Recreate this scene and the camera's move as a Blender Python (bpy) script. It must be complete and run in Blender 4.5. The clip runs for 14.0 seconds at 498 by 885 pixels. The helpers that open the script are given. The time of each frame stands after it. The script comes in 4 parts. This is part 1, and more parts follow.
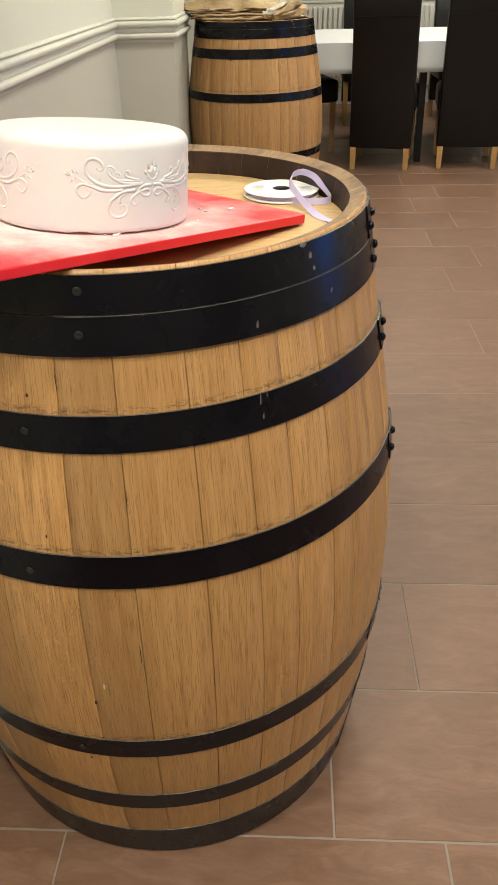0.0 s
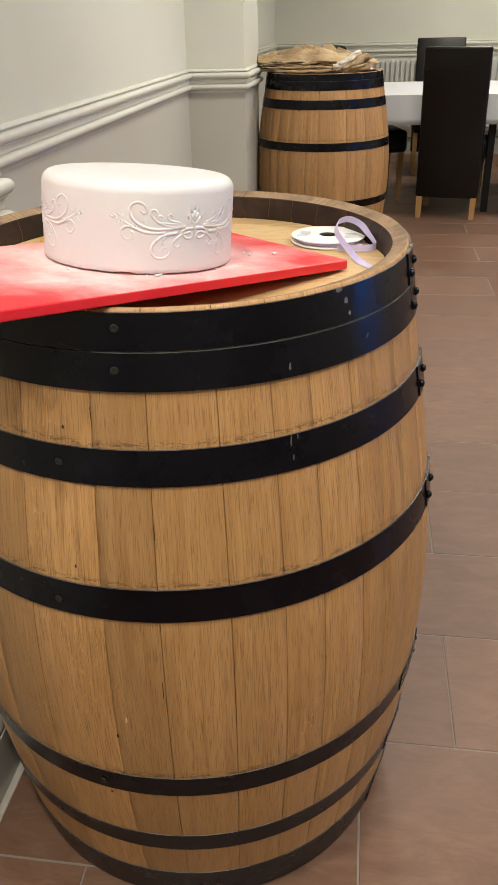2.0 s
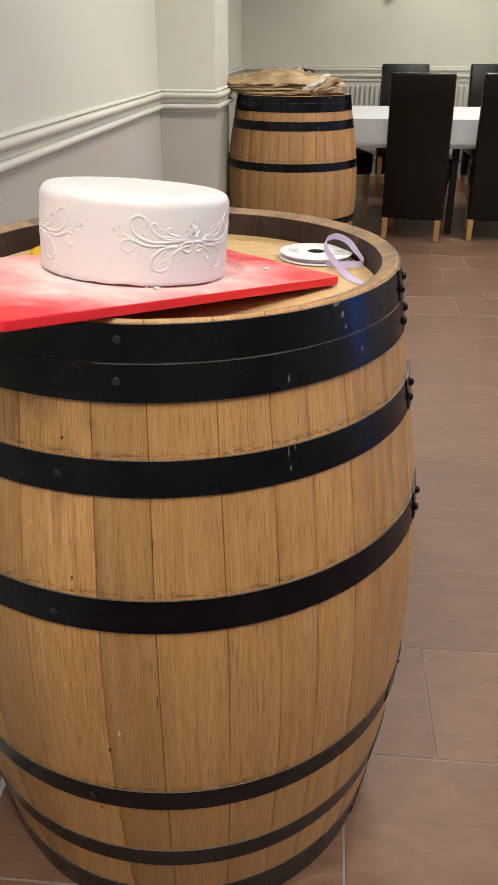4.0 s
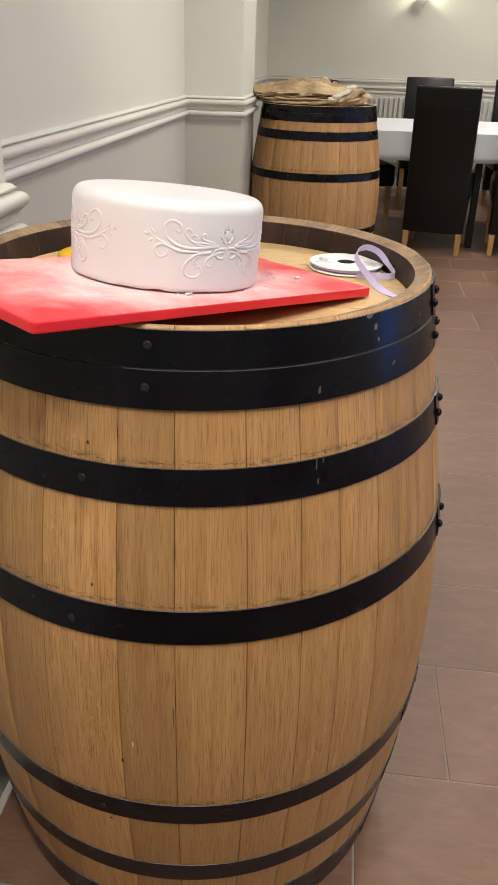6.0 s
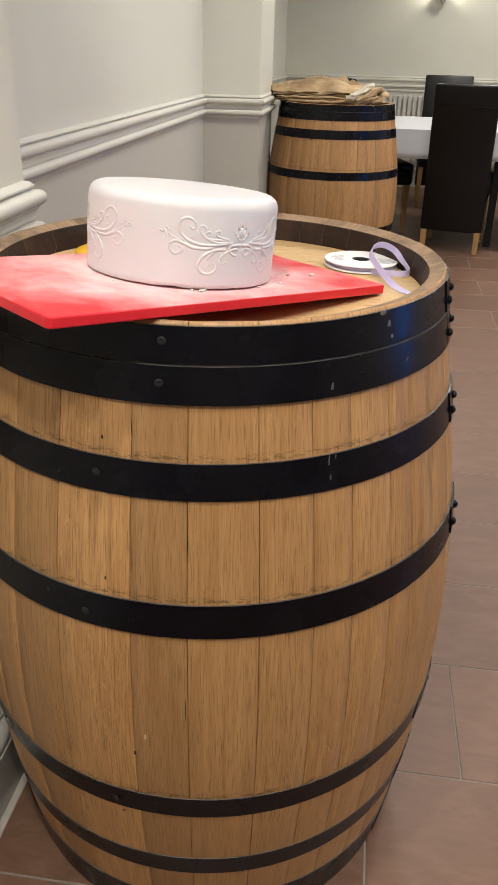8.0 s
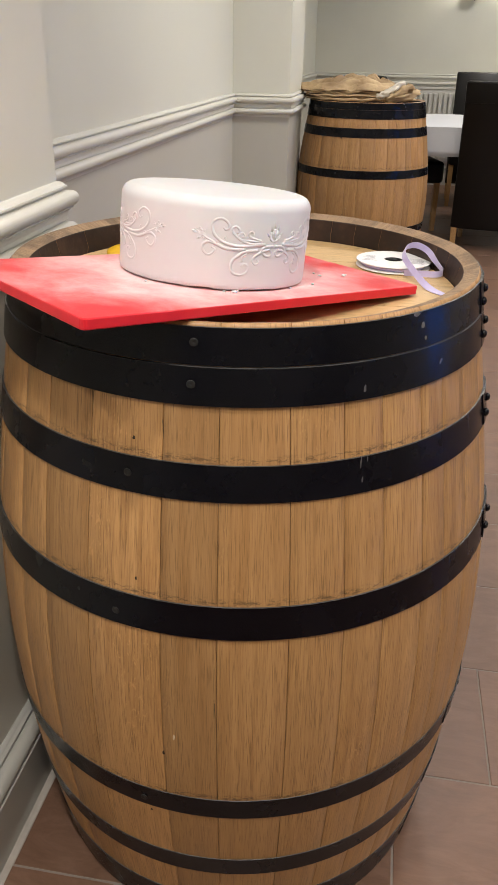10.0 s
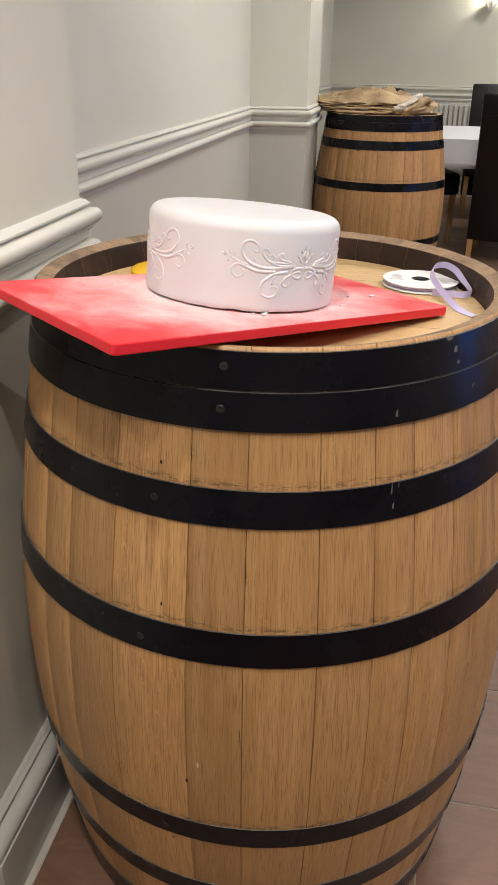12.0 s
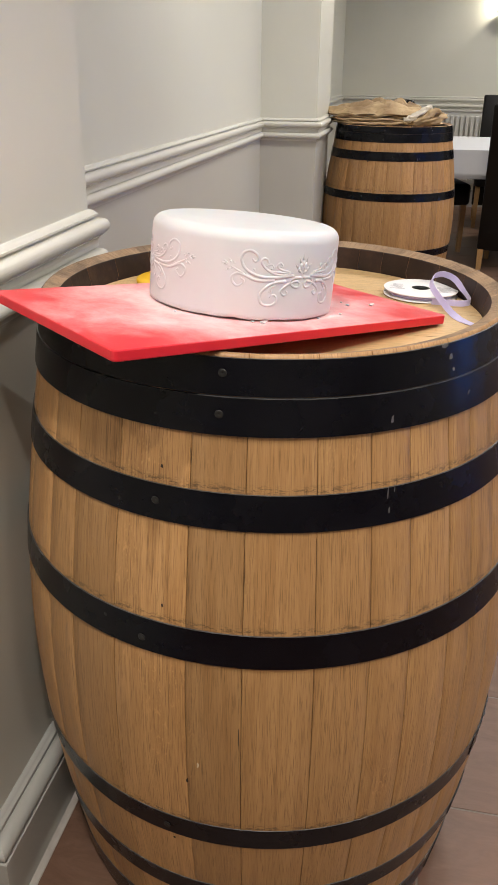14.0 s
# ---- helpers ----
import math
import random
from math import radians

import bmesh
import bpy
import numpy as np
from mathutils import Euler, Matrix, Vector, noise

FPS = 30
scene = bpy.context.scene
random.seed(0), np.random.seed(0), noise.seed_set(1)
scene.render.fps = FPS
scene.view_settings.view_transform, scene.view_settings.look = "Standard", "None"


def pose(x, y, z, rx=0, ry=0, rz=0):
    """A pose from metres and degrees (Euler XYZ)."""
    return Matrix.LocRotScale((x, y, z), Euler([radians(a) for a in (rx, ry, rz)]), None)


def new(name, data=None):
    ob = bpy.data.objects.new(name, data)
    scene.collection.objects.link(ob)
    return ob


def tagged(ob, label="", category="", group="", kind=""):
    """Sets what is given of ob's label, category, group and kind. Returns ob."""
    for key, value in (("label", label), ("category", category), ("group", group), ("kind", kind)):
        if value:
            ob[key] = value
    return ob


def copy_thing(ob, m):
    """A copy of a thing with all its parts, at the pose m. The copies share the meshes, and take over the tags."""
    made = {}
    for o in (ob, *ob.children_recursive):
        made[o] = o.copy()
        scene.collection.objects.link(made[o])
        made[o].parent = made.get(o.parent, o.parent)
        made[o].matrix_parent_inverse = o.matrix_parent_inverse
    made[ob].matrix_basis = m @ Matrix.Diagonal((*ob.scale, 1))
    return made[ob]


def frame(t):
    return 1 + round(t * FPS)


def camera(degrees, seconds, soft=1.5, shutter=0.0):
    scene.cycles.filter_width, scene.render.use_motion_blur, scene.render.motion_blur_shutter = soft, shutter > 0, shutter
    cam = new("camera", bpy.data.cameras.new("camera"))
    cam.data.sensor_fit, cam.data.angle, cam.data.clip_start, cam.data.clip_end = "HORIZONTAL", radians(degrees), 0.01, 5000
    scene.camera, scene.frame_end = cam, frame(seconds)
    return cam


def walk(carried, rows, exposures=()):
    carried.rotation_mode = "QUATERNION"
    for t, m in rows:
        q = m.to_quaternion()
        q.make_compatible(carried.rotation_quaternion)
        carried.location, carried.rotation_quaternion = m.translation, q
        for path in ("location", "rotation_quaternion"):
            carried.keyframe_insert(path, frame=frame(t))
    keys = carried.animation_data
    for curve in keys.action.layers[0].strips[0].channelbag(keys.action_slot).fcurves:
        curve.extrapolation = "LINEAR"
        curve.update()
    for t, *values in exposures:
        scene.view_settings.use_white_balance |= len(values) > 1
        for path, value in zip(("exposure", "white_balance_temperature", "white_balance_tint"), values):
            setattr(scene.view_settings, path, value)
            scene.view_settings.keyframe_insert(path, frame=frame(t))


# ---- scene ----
# World: x to the right of the dado wall, y along it, z up; the first barrel stands at the origin.
cam = camera(35.05, 14.0, soft=0.8)
ROWS = [
    (0, 0.2139, -1.0423, 1.2026, 3.522, -31.375, -1.551),
    (0.5, 0.2276, -1.0242, 1.1948, 6.229, -31.178, -1.212),
    (1, 0.2407, -1.0276, 1.1965, 7.835, -30.576, -0.940),
    (1.5, 0.2427, -1.0450, 1.2097, 8.485, -28.750, -1.127),
    (2, 0.2476, -1.0458, 1.2034, 8.443, -28.247, -1.444),
    (4.5, 0.1970, -1.0643, 1.2018, 4.870, -26.698, 0.486),
    (5, 0.1890, -1.0471, 1.2009, 5.293, -26.543, 1.095),
    (5.5, 0.1883, -1.0408, 1.1981, 5.773, -26.420, 1.559),
    (6, 0.1892, -1.0509, 1.1984, 6.176, -26.448, 1.663),
    (6.5, 0.1856, -1.0567, 1.1964, 6.765, -26.614, 1.604),
    (7, 0.1943, -1.0595, 1.1965, 7.015, -26.585, 1.576),
    (9.5, 0.1912, -1.0510, 1.1985, 9.019, -26.519, 0.985),
    (10, 0.1877, -1.0535, 1.1988, 9.634, -26.674, 0.890),
    (10.5, 0.1877, -1.0589, 1.1997, 9.890, -26.390, 0.838),
    (11, 0.1823, -1.0591, 1.2019, 10.057, -26.197, 0.695),
    (11.5, 0.1704, -1.0434, 1.2074, 10.216, -26.359, 0.874),
    (12, 0.1655, -1.0373, 1.2078, 10.565, -26.043, 0.808),
    (12.5, 0.1663, -1.0465, 1.2099, 10.919, -25.928, 1.048),
    (13, 0.1772, -1.0520, 1.2098, 11.326, -25.674, 0.981),
    (13.5, 0.1795, -1.0540, 1.2089, 11.541, -25.614, 0.884),
    (14, 0.1837, -1.0533, 1.2117, 11.578, -25.362, 0.566),
]
walk(cam, [(t, Matrix.Translation((x, y, z)) @ pose(0, 0, 0, 0, 0, yaw) @ pose(0, 0, 0, 90 + pitch) @ pose(0, 0, 0, 0, 0, roll))
           for t, x, y, z, yaw, pitch, roll in ROWS],
     exposures=[(0, 0.26, 6700, 0), (0.5, 0.22, 6620, 1), (1.5, 0.10, 6500, 4), (5, 0.06, 6300, 6.5), (9.5, 0.0, 6240, 8.5), (14, -0.03, 6170, 9)])

# ---- light: ceiling downlights assumed out of view, a wall lamp, dim blue evening beyond the windows ----
CEILING = 2.7
world = bpy.data.worlds.new("world")
scene.world = world
world.use_nodes = True
world.node_tree.nodes["Background"].inputs[0].default_value = (0.25, 0.35, 0.6, 1)
world.node_tree.nodes["Background"].inputs[1].default_value = 0.1


def disc_lamp(name, x, y, z, watts, size, colour=(1.0, 0.915, 0.81), spread=150):
    data = bpy.data.lights.new(name, "AREA")
    data.shape, data.size, data.energy, data.color, data.spread = "DISK", size, watts, colour, radians(spread)
    ob = new(name, data)
    ob.location = (x, y, z)
    return ob


# First three follow cast shadows; the others are unseen, added to balance the brightness.
DOWNLIGHTS = [(-0.172, -0.87), (0.51, -1.51), (-0.09, -1.49), (1.6, -0.6), (1.05, 2.15), (0.45, 2.3), (2.4, 0.9), (1.6, 3.9), (1.15, 4.75), (3.1, 0.5), (3.1, 2.8), (1.3, 6.15), (3.0, 5.4), (2.2, -2.4)]
WATTS = [15, 17, 13] + [19.5] * (len(DOWNLIGHTS) - 3)
for (x, y), w in zip(DOWNLIGHTS, WATTS):
    disc_lamp("downlight_lamp", x, y, CEILING - 0.02, w, 0.05 if x < 0.6 and y < 0 else 0.3)


# ---- materials ----
class Nodes:
    """A small builder of node materials."""

    def __init__(self, name, colour=(0.5, 0.5, 0.5), rough=0.5, metal=0.0):
        self.m = bpy.data.materials.new(name)
        self.m.use_nodes = True
        self.tree = self.m.node_tree
        self.b = self.tree.nodes["Principled BSDF"]
        self.b.inputs["Base Color"].default_value = (*colour, 1)
        self.b.inputs["Roughness"].default_value = rough
        self.b.inputs["Metallic"].default_value = metal

    def add(self, kind, **values):
        n = self.tree.nodes.new(kind)
        for k, v in values.items():
            if k in n.inputs:
                n.inputs[k].default_value = v
            else:
                setattr(n, k, v)
        return n

    def link(self, a, b):
        self.tree.links.new(a, b)

    def coords(self, scale=(1, 1, 1), shift_by_object=False, space="Object"):
        c = self.add("ShaderNodeTexCoord")
        mp = self.add("ShaderNodeMapping")
        mp.inputs["Scale"].default_value = scale
        self.link(c.outputs[space], mp.inputs["Vector"])
        if shift_by_object:
            info = self.add("ShaderNodeObjectInfo")
            mul = self.add("ShaderNodeMath", operation="MULTIPLY")
            mul.inputs[1].default_value = 37.0
            self.link(info.outputs["Random"], mul.inputs[0])
            self.link(mul.outputs[0], mp.inputs["Location"])
        return mp.outputs["Vector"]

    def around(self, scale):
        """Coordinates along a stave: length round the barrel, a shift for each stave, height."""
        c, sep = self.add("ShaderNodeTexCoord"), self.add("ShaderNodeSeparateXYZ")
        info, out = self.add("ShaderNodeObjectInfo"), self.add("ShaderNodeCombineXYZ")
        turn = self.add("ShaderNodeMath", operation="ARCTAN2")
        self.link(c.outputs["Object"], sep.inputs[0])
        self.link(sep.outputs["Y"], turn.inputs[0]), self.link(sep.outputs["X"], turn.inputs[1])
        for value, k, sock in ((turn.outputs[0], scale[0] * 0.36, "X"), (info.outputs["Random"], 37.0, "Y"), (sep.outputs["Z"], scale[2], "Z")):
            mul = self.add("ShaderNodeMath", operation="MULTIPLY")
            mul.inputs[1].default_value = k
            self.link(value, mul.inputs[0]), self.link(mul.outputs[0], out.inputs[sock])
        return out.outputs[0]

    def noise(self, vec, scale=5.0, detail=4.0, rough=0.55, distort=0.0):
        n = self.add("ShaderNodeTexNoise")
        n.inputs["Scale"].default_value, n.inputs["Detail"].default_value = scale, detail
        n.inputs["Roughness"].default_value, n.inputs["Distortion"].default_value = rough, distort
        self.link(vec, n.inputs["Vector"])
        return n.outputs["Fac"]

    def ramp(self, fac, stops):
        r = self.add("ShaderNodeValToRGB")
        e = r.color_ramp.elements
        while len(e) < len(stops):
            e.new(0.5)
        for el, (p, c) in zip(e, stops):
            el.position = p
            el.color = (*c, 1) if len(c) == 3 else c
        self.link(fac, r.inputs[0])
        return r.outputs["Color"]

    def grey(self, fac, lo, hi, a=0.0, b=1.0):
        n = self.add("ShaderNodeMapRange")
        for k, v in zip(("From Min", "From Max", "To Min", "To Max"), (lo, hi, a, b)):
            n.inputs[k].default_value = v
        self.link(fac, n.inputs["Value"])
        return n.outputs["Result"]

    def mix(self, fac, a, b, mode="MIX"):
        n = self.add("ShaderNodeMix", data_type="RGBA", blend_type=mode)
        for sock, v in ((n.inputs[0], fac), (n.inputs[6], a), (n.inputs[7], b)):
            if isinstance(v, (int, float)):
                sock.default_value = v
            elif isinstance(v, tuple):
                sock.default_value = (*v, 1)
            else:
                self.link(v, sock)
        return n.outputs[2]

    def colour(self, c):
        self.link(c, self.b.inputs["Base Color"])

    def rough(self, c):
        self.link(c, self.b.inputs["Roughness"])

    def bump(self, height, strength=0.3, distance=0.002):
        n = self.add("ShaderNodeBump")
        n.inputs["Strength"].default_value, n.inputs["Distance"].default_value = strength, distance
        self.link(height, n.inputs["Height"])
        self.link(n.outputs["Normal"], self.b.inputs["Normal"])


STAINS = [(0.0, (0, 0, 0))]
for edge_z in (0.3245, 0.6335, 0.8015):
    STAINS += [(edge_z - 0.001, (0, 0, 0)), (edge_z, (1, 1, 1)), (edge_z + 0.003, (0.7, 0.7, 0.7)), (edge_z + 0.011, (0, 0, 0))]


def oak(name, light, dark, tint=0.25, rough=0.42, scale=(26, 26, 1.6), hooped=True):
    n = Nodes(name, rough=rough)
    def along(across, length):
        sc = tuple(length if c < 5 else across for c in scale)
        return n.around(sc) if hooped else n.coords(sc, True)

    grain = n.noise(along(26, 1.3), 3.0, 6, 0.62, 0.3)
    pore = n.noise(along(950, 27), 1.0, 3.0, 0.6, 0.1)
    line = n.noise(along(300, 2.6), 1.2, 3.0, 0.6, 0.1)
    fleck = n.noise(along(120, 42), 1.5, 2.0, 0.45, 2.2)
    where = n.noise(along(14, 4), 1.0, 2.0, 0.5)
    blotch = n.noise(n.coords((5, 5, 2.2)), 1.6, 3)
    mid = tuple((a + b) / 2 for a, b in zip(light, dark))
    col = n.ramp(grain, [(0.28, dark), (0.46, mid), (0.66, light)])
    col = n.mix(n.grey(line, 0.50, 0.72, 0, 0.42), col, tuple(c * 0.70 for c in dark))
    col = n.mix(n.grey(pore, 0.53, 0.66, 0, 0.78), col, tuple(c * 0.46 for c in dark))
    col = n.mix(n.grey(pore, 0.34, 0.46, 0.26, 0), col, tuple(min(1, c * 1.35) for c in light))
    info = n.add("ShaderNodeObjectInfo")
    rays = n.add("ShaderNodeMath", operation="MULTIPLY")
    n.link(n.grey(fleck, 0.60, 0.70, 0, 0.32), rays.inputs[0]), n.link(n.grey(where, 0.52, 0.64), rays.inputs[1])
    col = n.mix(rays.outputs[0], col, tuple(min(1, c * 1.55) for c in light))
    hue = n.add("ShaderNodeHueSaturation")
    n.link(n.grey(info.outputs["Random"], 0, 1, 1 - tint, 1 + tint * 0.6), hue.inputs["Value"])
    n.link(col, hue.inputs["Color"])
    col = n.mix(n.grey(blotch, 0.35, 0.7, 0, 0.42), hue.outputs["Color"], tuple(c * 0.75 for c in mid))
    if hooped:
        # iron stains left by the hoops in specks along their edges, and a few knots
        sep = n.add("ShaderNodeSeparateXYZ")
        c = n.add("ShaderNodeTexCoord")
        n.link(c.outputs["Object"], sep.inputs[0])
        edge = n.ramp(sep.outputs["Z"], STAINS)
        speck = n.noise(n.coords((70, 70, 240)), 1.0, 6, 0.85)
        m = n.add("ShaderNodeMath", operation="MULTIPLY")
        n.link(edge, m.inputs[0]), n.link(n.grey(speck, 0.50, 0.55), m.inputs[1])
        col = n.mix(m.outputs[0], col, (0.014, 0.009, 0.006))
        knot = n.noise(n.coords((16, 16, 11)), 1.0, 2, 0.4)
        col = n.mix(n.grey(knot, 0.80, 0.82, 0, 0.8), col, (0.06, 0.035, 0.02))
    n.colour(col)
    n.rough(n.grey(grain, 0.2, 0.8, rough - 0.06, rough + 0.16))
    n.bump(pore, 0.16, 0.0008)
    return n.m


def painted(name, colour, rough=0.45, wear=0.08, bump=0.05, scale=3.0, specular=0.5):
    n = Nodes(name, colour, rough)
    n.b.inputs["Specular IOR Level"].default_value = specular
    v = n.coords((1, 1, 1))
    a = n.noise(v, scale, 5)
    dark = tuple(c * (1 - wear) for c in colour)
    n.colour(n.ramp(a, [(0.3, dark), (0.7, colour)]))
    n.rough(n.grey(a, 0.3, 0.7, rough - 0.05, rough + 0.08))
    n.bump(n.noise(v, 90, 3), bump, 0.001)
    return n.m


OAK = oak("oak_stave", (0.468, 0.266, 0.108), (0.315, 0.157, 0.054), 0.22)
OAK_HEAD = oak("oak_head", (0.64, 0.445, 0.22), (0.56, 0.37, 0.17), 0.08, 0.5, (1.6, 26, 26), False)
OAK_LEG = oak("oak_leg", (0.50, 0.30, 0.12), (0.36, 0.19, 0.07), 0.15, hooped=False)


def end_grain():
    """Sawn stave ends: fine radial streaks, grimy in places."""
    n = Nodes("oak_end_grain", (0.45, 0.31, 0.18), 0.7)
    streak = n.noise(n.around((520, 1, 1)), 1.0, 3, 0.6)
    grime = n.noise(n.coords((1, 1, 1)), 22, 5, 0.7)
    col = n.ramp(streak, [(0.32, (0.19, 0.118, 0.065)), (0.5, (0.31, 0.205, 0.118)), (0.7, (0.41, 0.285, 0.175))])
    n.colour(n.mix(n.grey(grime, 0.44, 0.64, 0, 0.7), col, (0.085, 0.056, 0.036)))
    n.bump(streak, 0.4, 0.001)
    return n.m


END_OAK = end_grain()
PAINT_UPPER = painted("wall_paint_upper", (0.72, 0.722, 0.635), 0.34, 0.05)
# Dado: a darker paint, deepened further for the weak light low on walls.
PAINT_DADO_DIM = painted("wall_paint_dado_dim", (0.52, 0.505, 0.445), 0.35, 0.06)
PAINT_TRIM = painted("trim_gloss", (0.66, 0.65, 0.585), 0.32, 0.04)
CAULK = painted("pale_caulk", (0.42, 0.38, 0.34), 0.8, 0.35, 0.3, 14)
# Skirting: the shade down by the floor is put into its darker colour.
PAINT_SKIRT_DIM = painted("skirting_gloss_dim", (0.37, 0.36, 0.33), 0.2, 0.08)
PAINT_FAR = painted("far_wall_paint", (0.74, 0.735, 0.635), 0.5, 0.05)
CEIL = painted("ceiling_paint", (0.8, 0.79, 0.76), 0.8)


def hoop_steel():
    n = Nodes("black_hoop_steel", (0.006, 0.006, 0.007), 0.3)
    n.b.inputs["Specular IOR Level"].default_value = 0.22
    v = n.coords((1, 1, 1), True)
    a = n.noise(v, 14, 5)
    scratch = n.noise(n.coords((9, 9, 120), True), 3, 4, 0.6, 0.5)
    spots = n.noise(v, 55, 3)
    col = n.ramp(a, [(0.3, (0.0012, 0.0012, 0.0028)), (0.7, (0.0028, 0.0028, 0.0052))])
    col = n.mix(n.grey(spots, 0.73, 0.77, 0, 0.5), col, (0.16, 0.14, 0.12))
    n.colour(n.mix(n.grey(scratch, 0.75, 0.8, 0, 0.35), col, (0.12, 0.11, 0.10)))
    n.rough(n.grey(a, 0.3, 0.7, 0.20, 0.32))
    n.bump(a, 0.12, 0.002)
    return n.m


HOOP = hoop_steel()


# Inner stave faces: a mottled brown, far darker than the outer oak.
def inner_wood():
    n = Nodes("dark_inner_oak", (0.1, 0.06, 0.04), 0.6)
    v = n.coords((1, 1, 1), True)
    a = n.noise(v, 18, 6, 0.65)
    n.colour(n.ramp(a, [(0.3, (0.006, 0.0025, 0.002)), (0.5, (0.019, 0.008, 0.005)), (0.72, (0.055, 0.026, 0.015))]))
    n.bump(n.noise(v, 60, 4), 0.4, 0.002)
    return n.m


DARK_OAK = inner_wood()


def tile_stuff():
    n = Nodes("brown_porcelain_tile", (0.17, 0.1, 0.075), 0.42)
    n.b.inputs["Specular IOR Level"].default_value = 0.28
    v = n.coords((3.2, 9, 9), True)
    a = n.noise(v, 2.6, 7, 0.66, 1.0)
    b = n.noise(n.coords((40, 160, 160), True), 1.2, 3)
    col = n.ramp(a, [(0.25, (0.095, 0.050, 0.031)), (0.5, (0.134, 0.074, 0.048)), (0.78, (0.180, 0.107, 0.074))])
    col = n.mix(n.grey(b, 0.5, 0.8, 0, 0.3), col, (0.07, 0.039, 0.028))
    info = n.add("ShaderNodeObjectInfo")
    hue = n.add("ShaderNodeHueSaturation")
    n.link(n.grey(info.outputs["Random"], 0, 1, 0.9, 1.08), hue.inputs["Value"])
    n.link(col, hue.inputs["Color"])
    n.colour(hue.outputs["Color"])
    n.rough(n.grey(a, 0.25, 0.75, 0.36, 0.5))
    n.bump(a, 0.25, 0.002)
    return n.m


TILE = tile_stuff()
GROUT = painted("grey_grout", (0.21, 0.18, 0.155), 0.85, 0.25, 0.3, 8)
LEATHER = painted("black_faux_leather", (0.0035, 0.003, 0.003), 0.36, 0.25, 0.3, 12, 0.36)
LINEN = painted("white_linen", (0.50, 0.51, 0.535), 0.85, 0.05, 0.25, 6)
RAD_WHITE = painted("radiator_enamel", (0.62, 0.61, 0.57), 0.35)
DARK_METAL = painted("dark_metal", (0.008, 0.008, 0.008), 0.4, 0.1, 0.05, 3.0, 0.3)


# ---- mesh helpers ----
def mesh_of(name, verts, faces, material, smooth=False):
    me = bpy.data.meshes.new(name)
    me.from_pydata([tuple(v) for v in verts], [], faces)
    me.materials.append(material)
    if smooth:
        me.polygons.foreach_set("use_smooth", [True] * len(me.polygons))
    me.update()
    return me


def put(name, me, parent=None, label="", at=None):
    ob = new(name, me)
    if parent:
        ob.parent = parent
    if at is not None:
        ob.matrix_basis = at
    if label:
        tagged(ob, label)
    return ob


def part(name, bm, material, parent=None, label="", smooth=False, at=None):
    me = bpy.data.meshes.new(name)
    bmesh.ops.recalc_face_normals(bm, faces=bm.faces)
    bm.to_mesh(me)
    bm.free()
    me.materials.append(material)
    if smooth:
        me.polygons.foreach_set("use_smooth", [True] * len(me.polygons))
    return put(name, me, parent, label, at)


def box_bm(x0, y0, z0, x1, y1, z1, bevel=0.0, segments=2):
    bm = bmesh.new()
    bmesh.ops.create_cube(bm, size=1)
    for v in bm.verts:
        v.co = ((x0 + x1) / 2 + v.co.x * (x1 - x0), (y0 + y1) / 2 + v.co.y * (y1 - y0), (z0 + z1) / 2 + v.co.z * (z1 - z0))
    if bevel:
        bmesh.ops.bevel(bm, geom=bm.edges[:], offset=bevel, segments=segments, profile=0.5, affect="EDGES")
    return bm


def lathe(profile, segments=64, closed=True):
    """Verts and faces of a profile [(r, z), ...] turned about z; closed joins its last point to its first."""
    verts, faces, n = [], [], len(profile)
    for i in range(segments):
        a = 2 * math.pi * i / segments
        verts += [(r * math.cos(a), r * math.sin(a), z) for r, z in profile]
    for i in range(segments):
        j = (i + 1) % segments
        for k in range(n if closed else n - 1):
            q = (k + 1) % n
            faces.append((i * n + k, j * n + k, j * n + q, i * n + q))
    return verts, faces


def sweep(profile, path):
    """Sweeps a profile [(out, z)] along corners [(x, y)] at the walls' foot, mitred; out is to the right of the way."""
    pts = [Vector((*p, 0)) for p in path]
    verts, faces, n = [], [], len(profile)
    rings = []
    for i, p in enumerate(pts):
        a = (p - pts[i - 1]).normalized() if i else (pts[1] - p).normalized()
        b = (pts[i + 1] - p).normalized() if i + 1 < len(pts) else a
        na, nb = Vector((a.y, -a.x, 0)), Vector((b.y, -b.x, 0))
        m = (na + nb) / (1 + na.dot(nb))
        rings.append([p + m * o + Vector((0, 0, z)) for o, z in profile])
    for ra, rb in zip(rings, rings[1:]):      # each straight run has corners of its own, so that the mitres stay crisp
        steps = max(1, math.ceil((rb[0] - ra[0]).length / 0.1))
        for i in range(steps + 1):
            verts += [u.lerp(v, i / steps) for u, v in zip(ra, rb)]
        k0 = len(verts) - n * (steps + 1)
        for i in range(steps):
            for k in range(n):
                q = (k + 1) % n
                faces.append((k0 + k, k0 + q, k0 + n + q, k0 + n + k))
            k0 += n
    faces += [tuple(range(n)), tuple(range(len(verts) - n, len(verts)))[::-1]]
    return verts, faces


def structure(name, verts, faces, material, label, category):
    me = mesh_of(name, verts, faces, material)
    bm = bmesh.new()
    bm.from_mesh(me)
    bmesh.ops.recalc_face_normals(bm, faces=bm.faces)
    bm.to_mesh(me)
    bm.free()
    return tagged(put(name, me), label, category, kind="structure")


def wall_box(name, x0, y0, z0, x1, y1, z1, material, label):
    ob = part(name, box_bm(x0, y0, z0, x1, y1, z1), material)
    return tagged(ob, label, "wall", kind="structure")


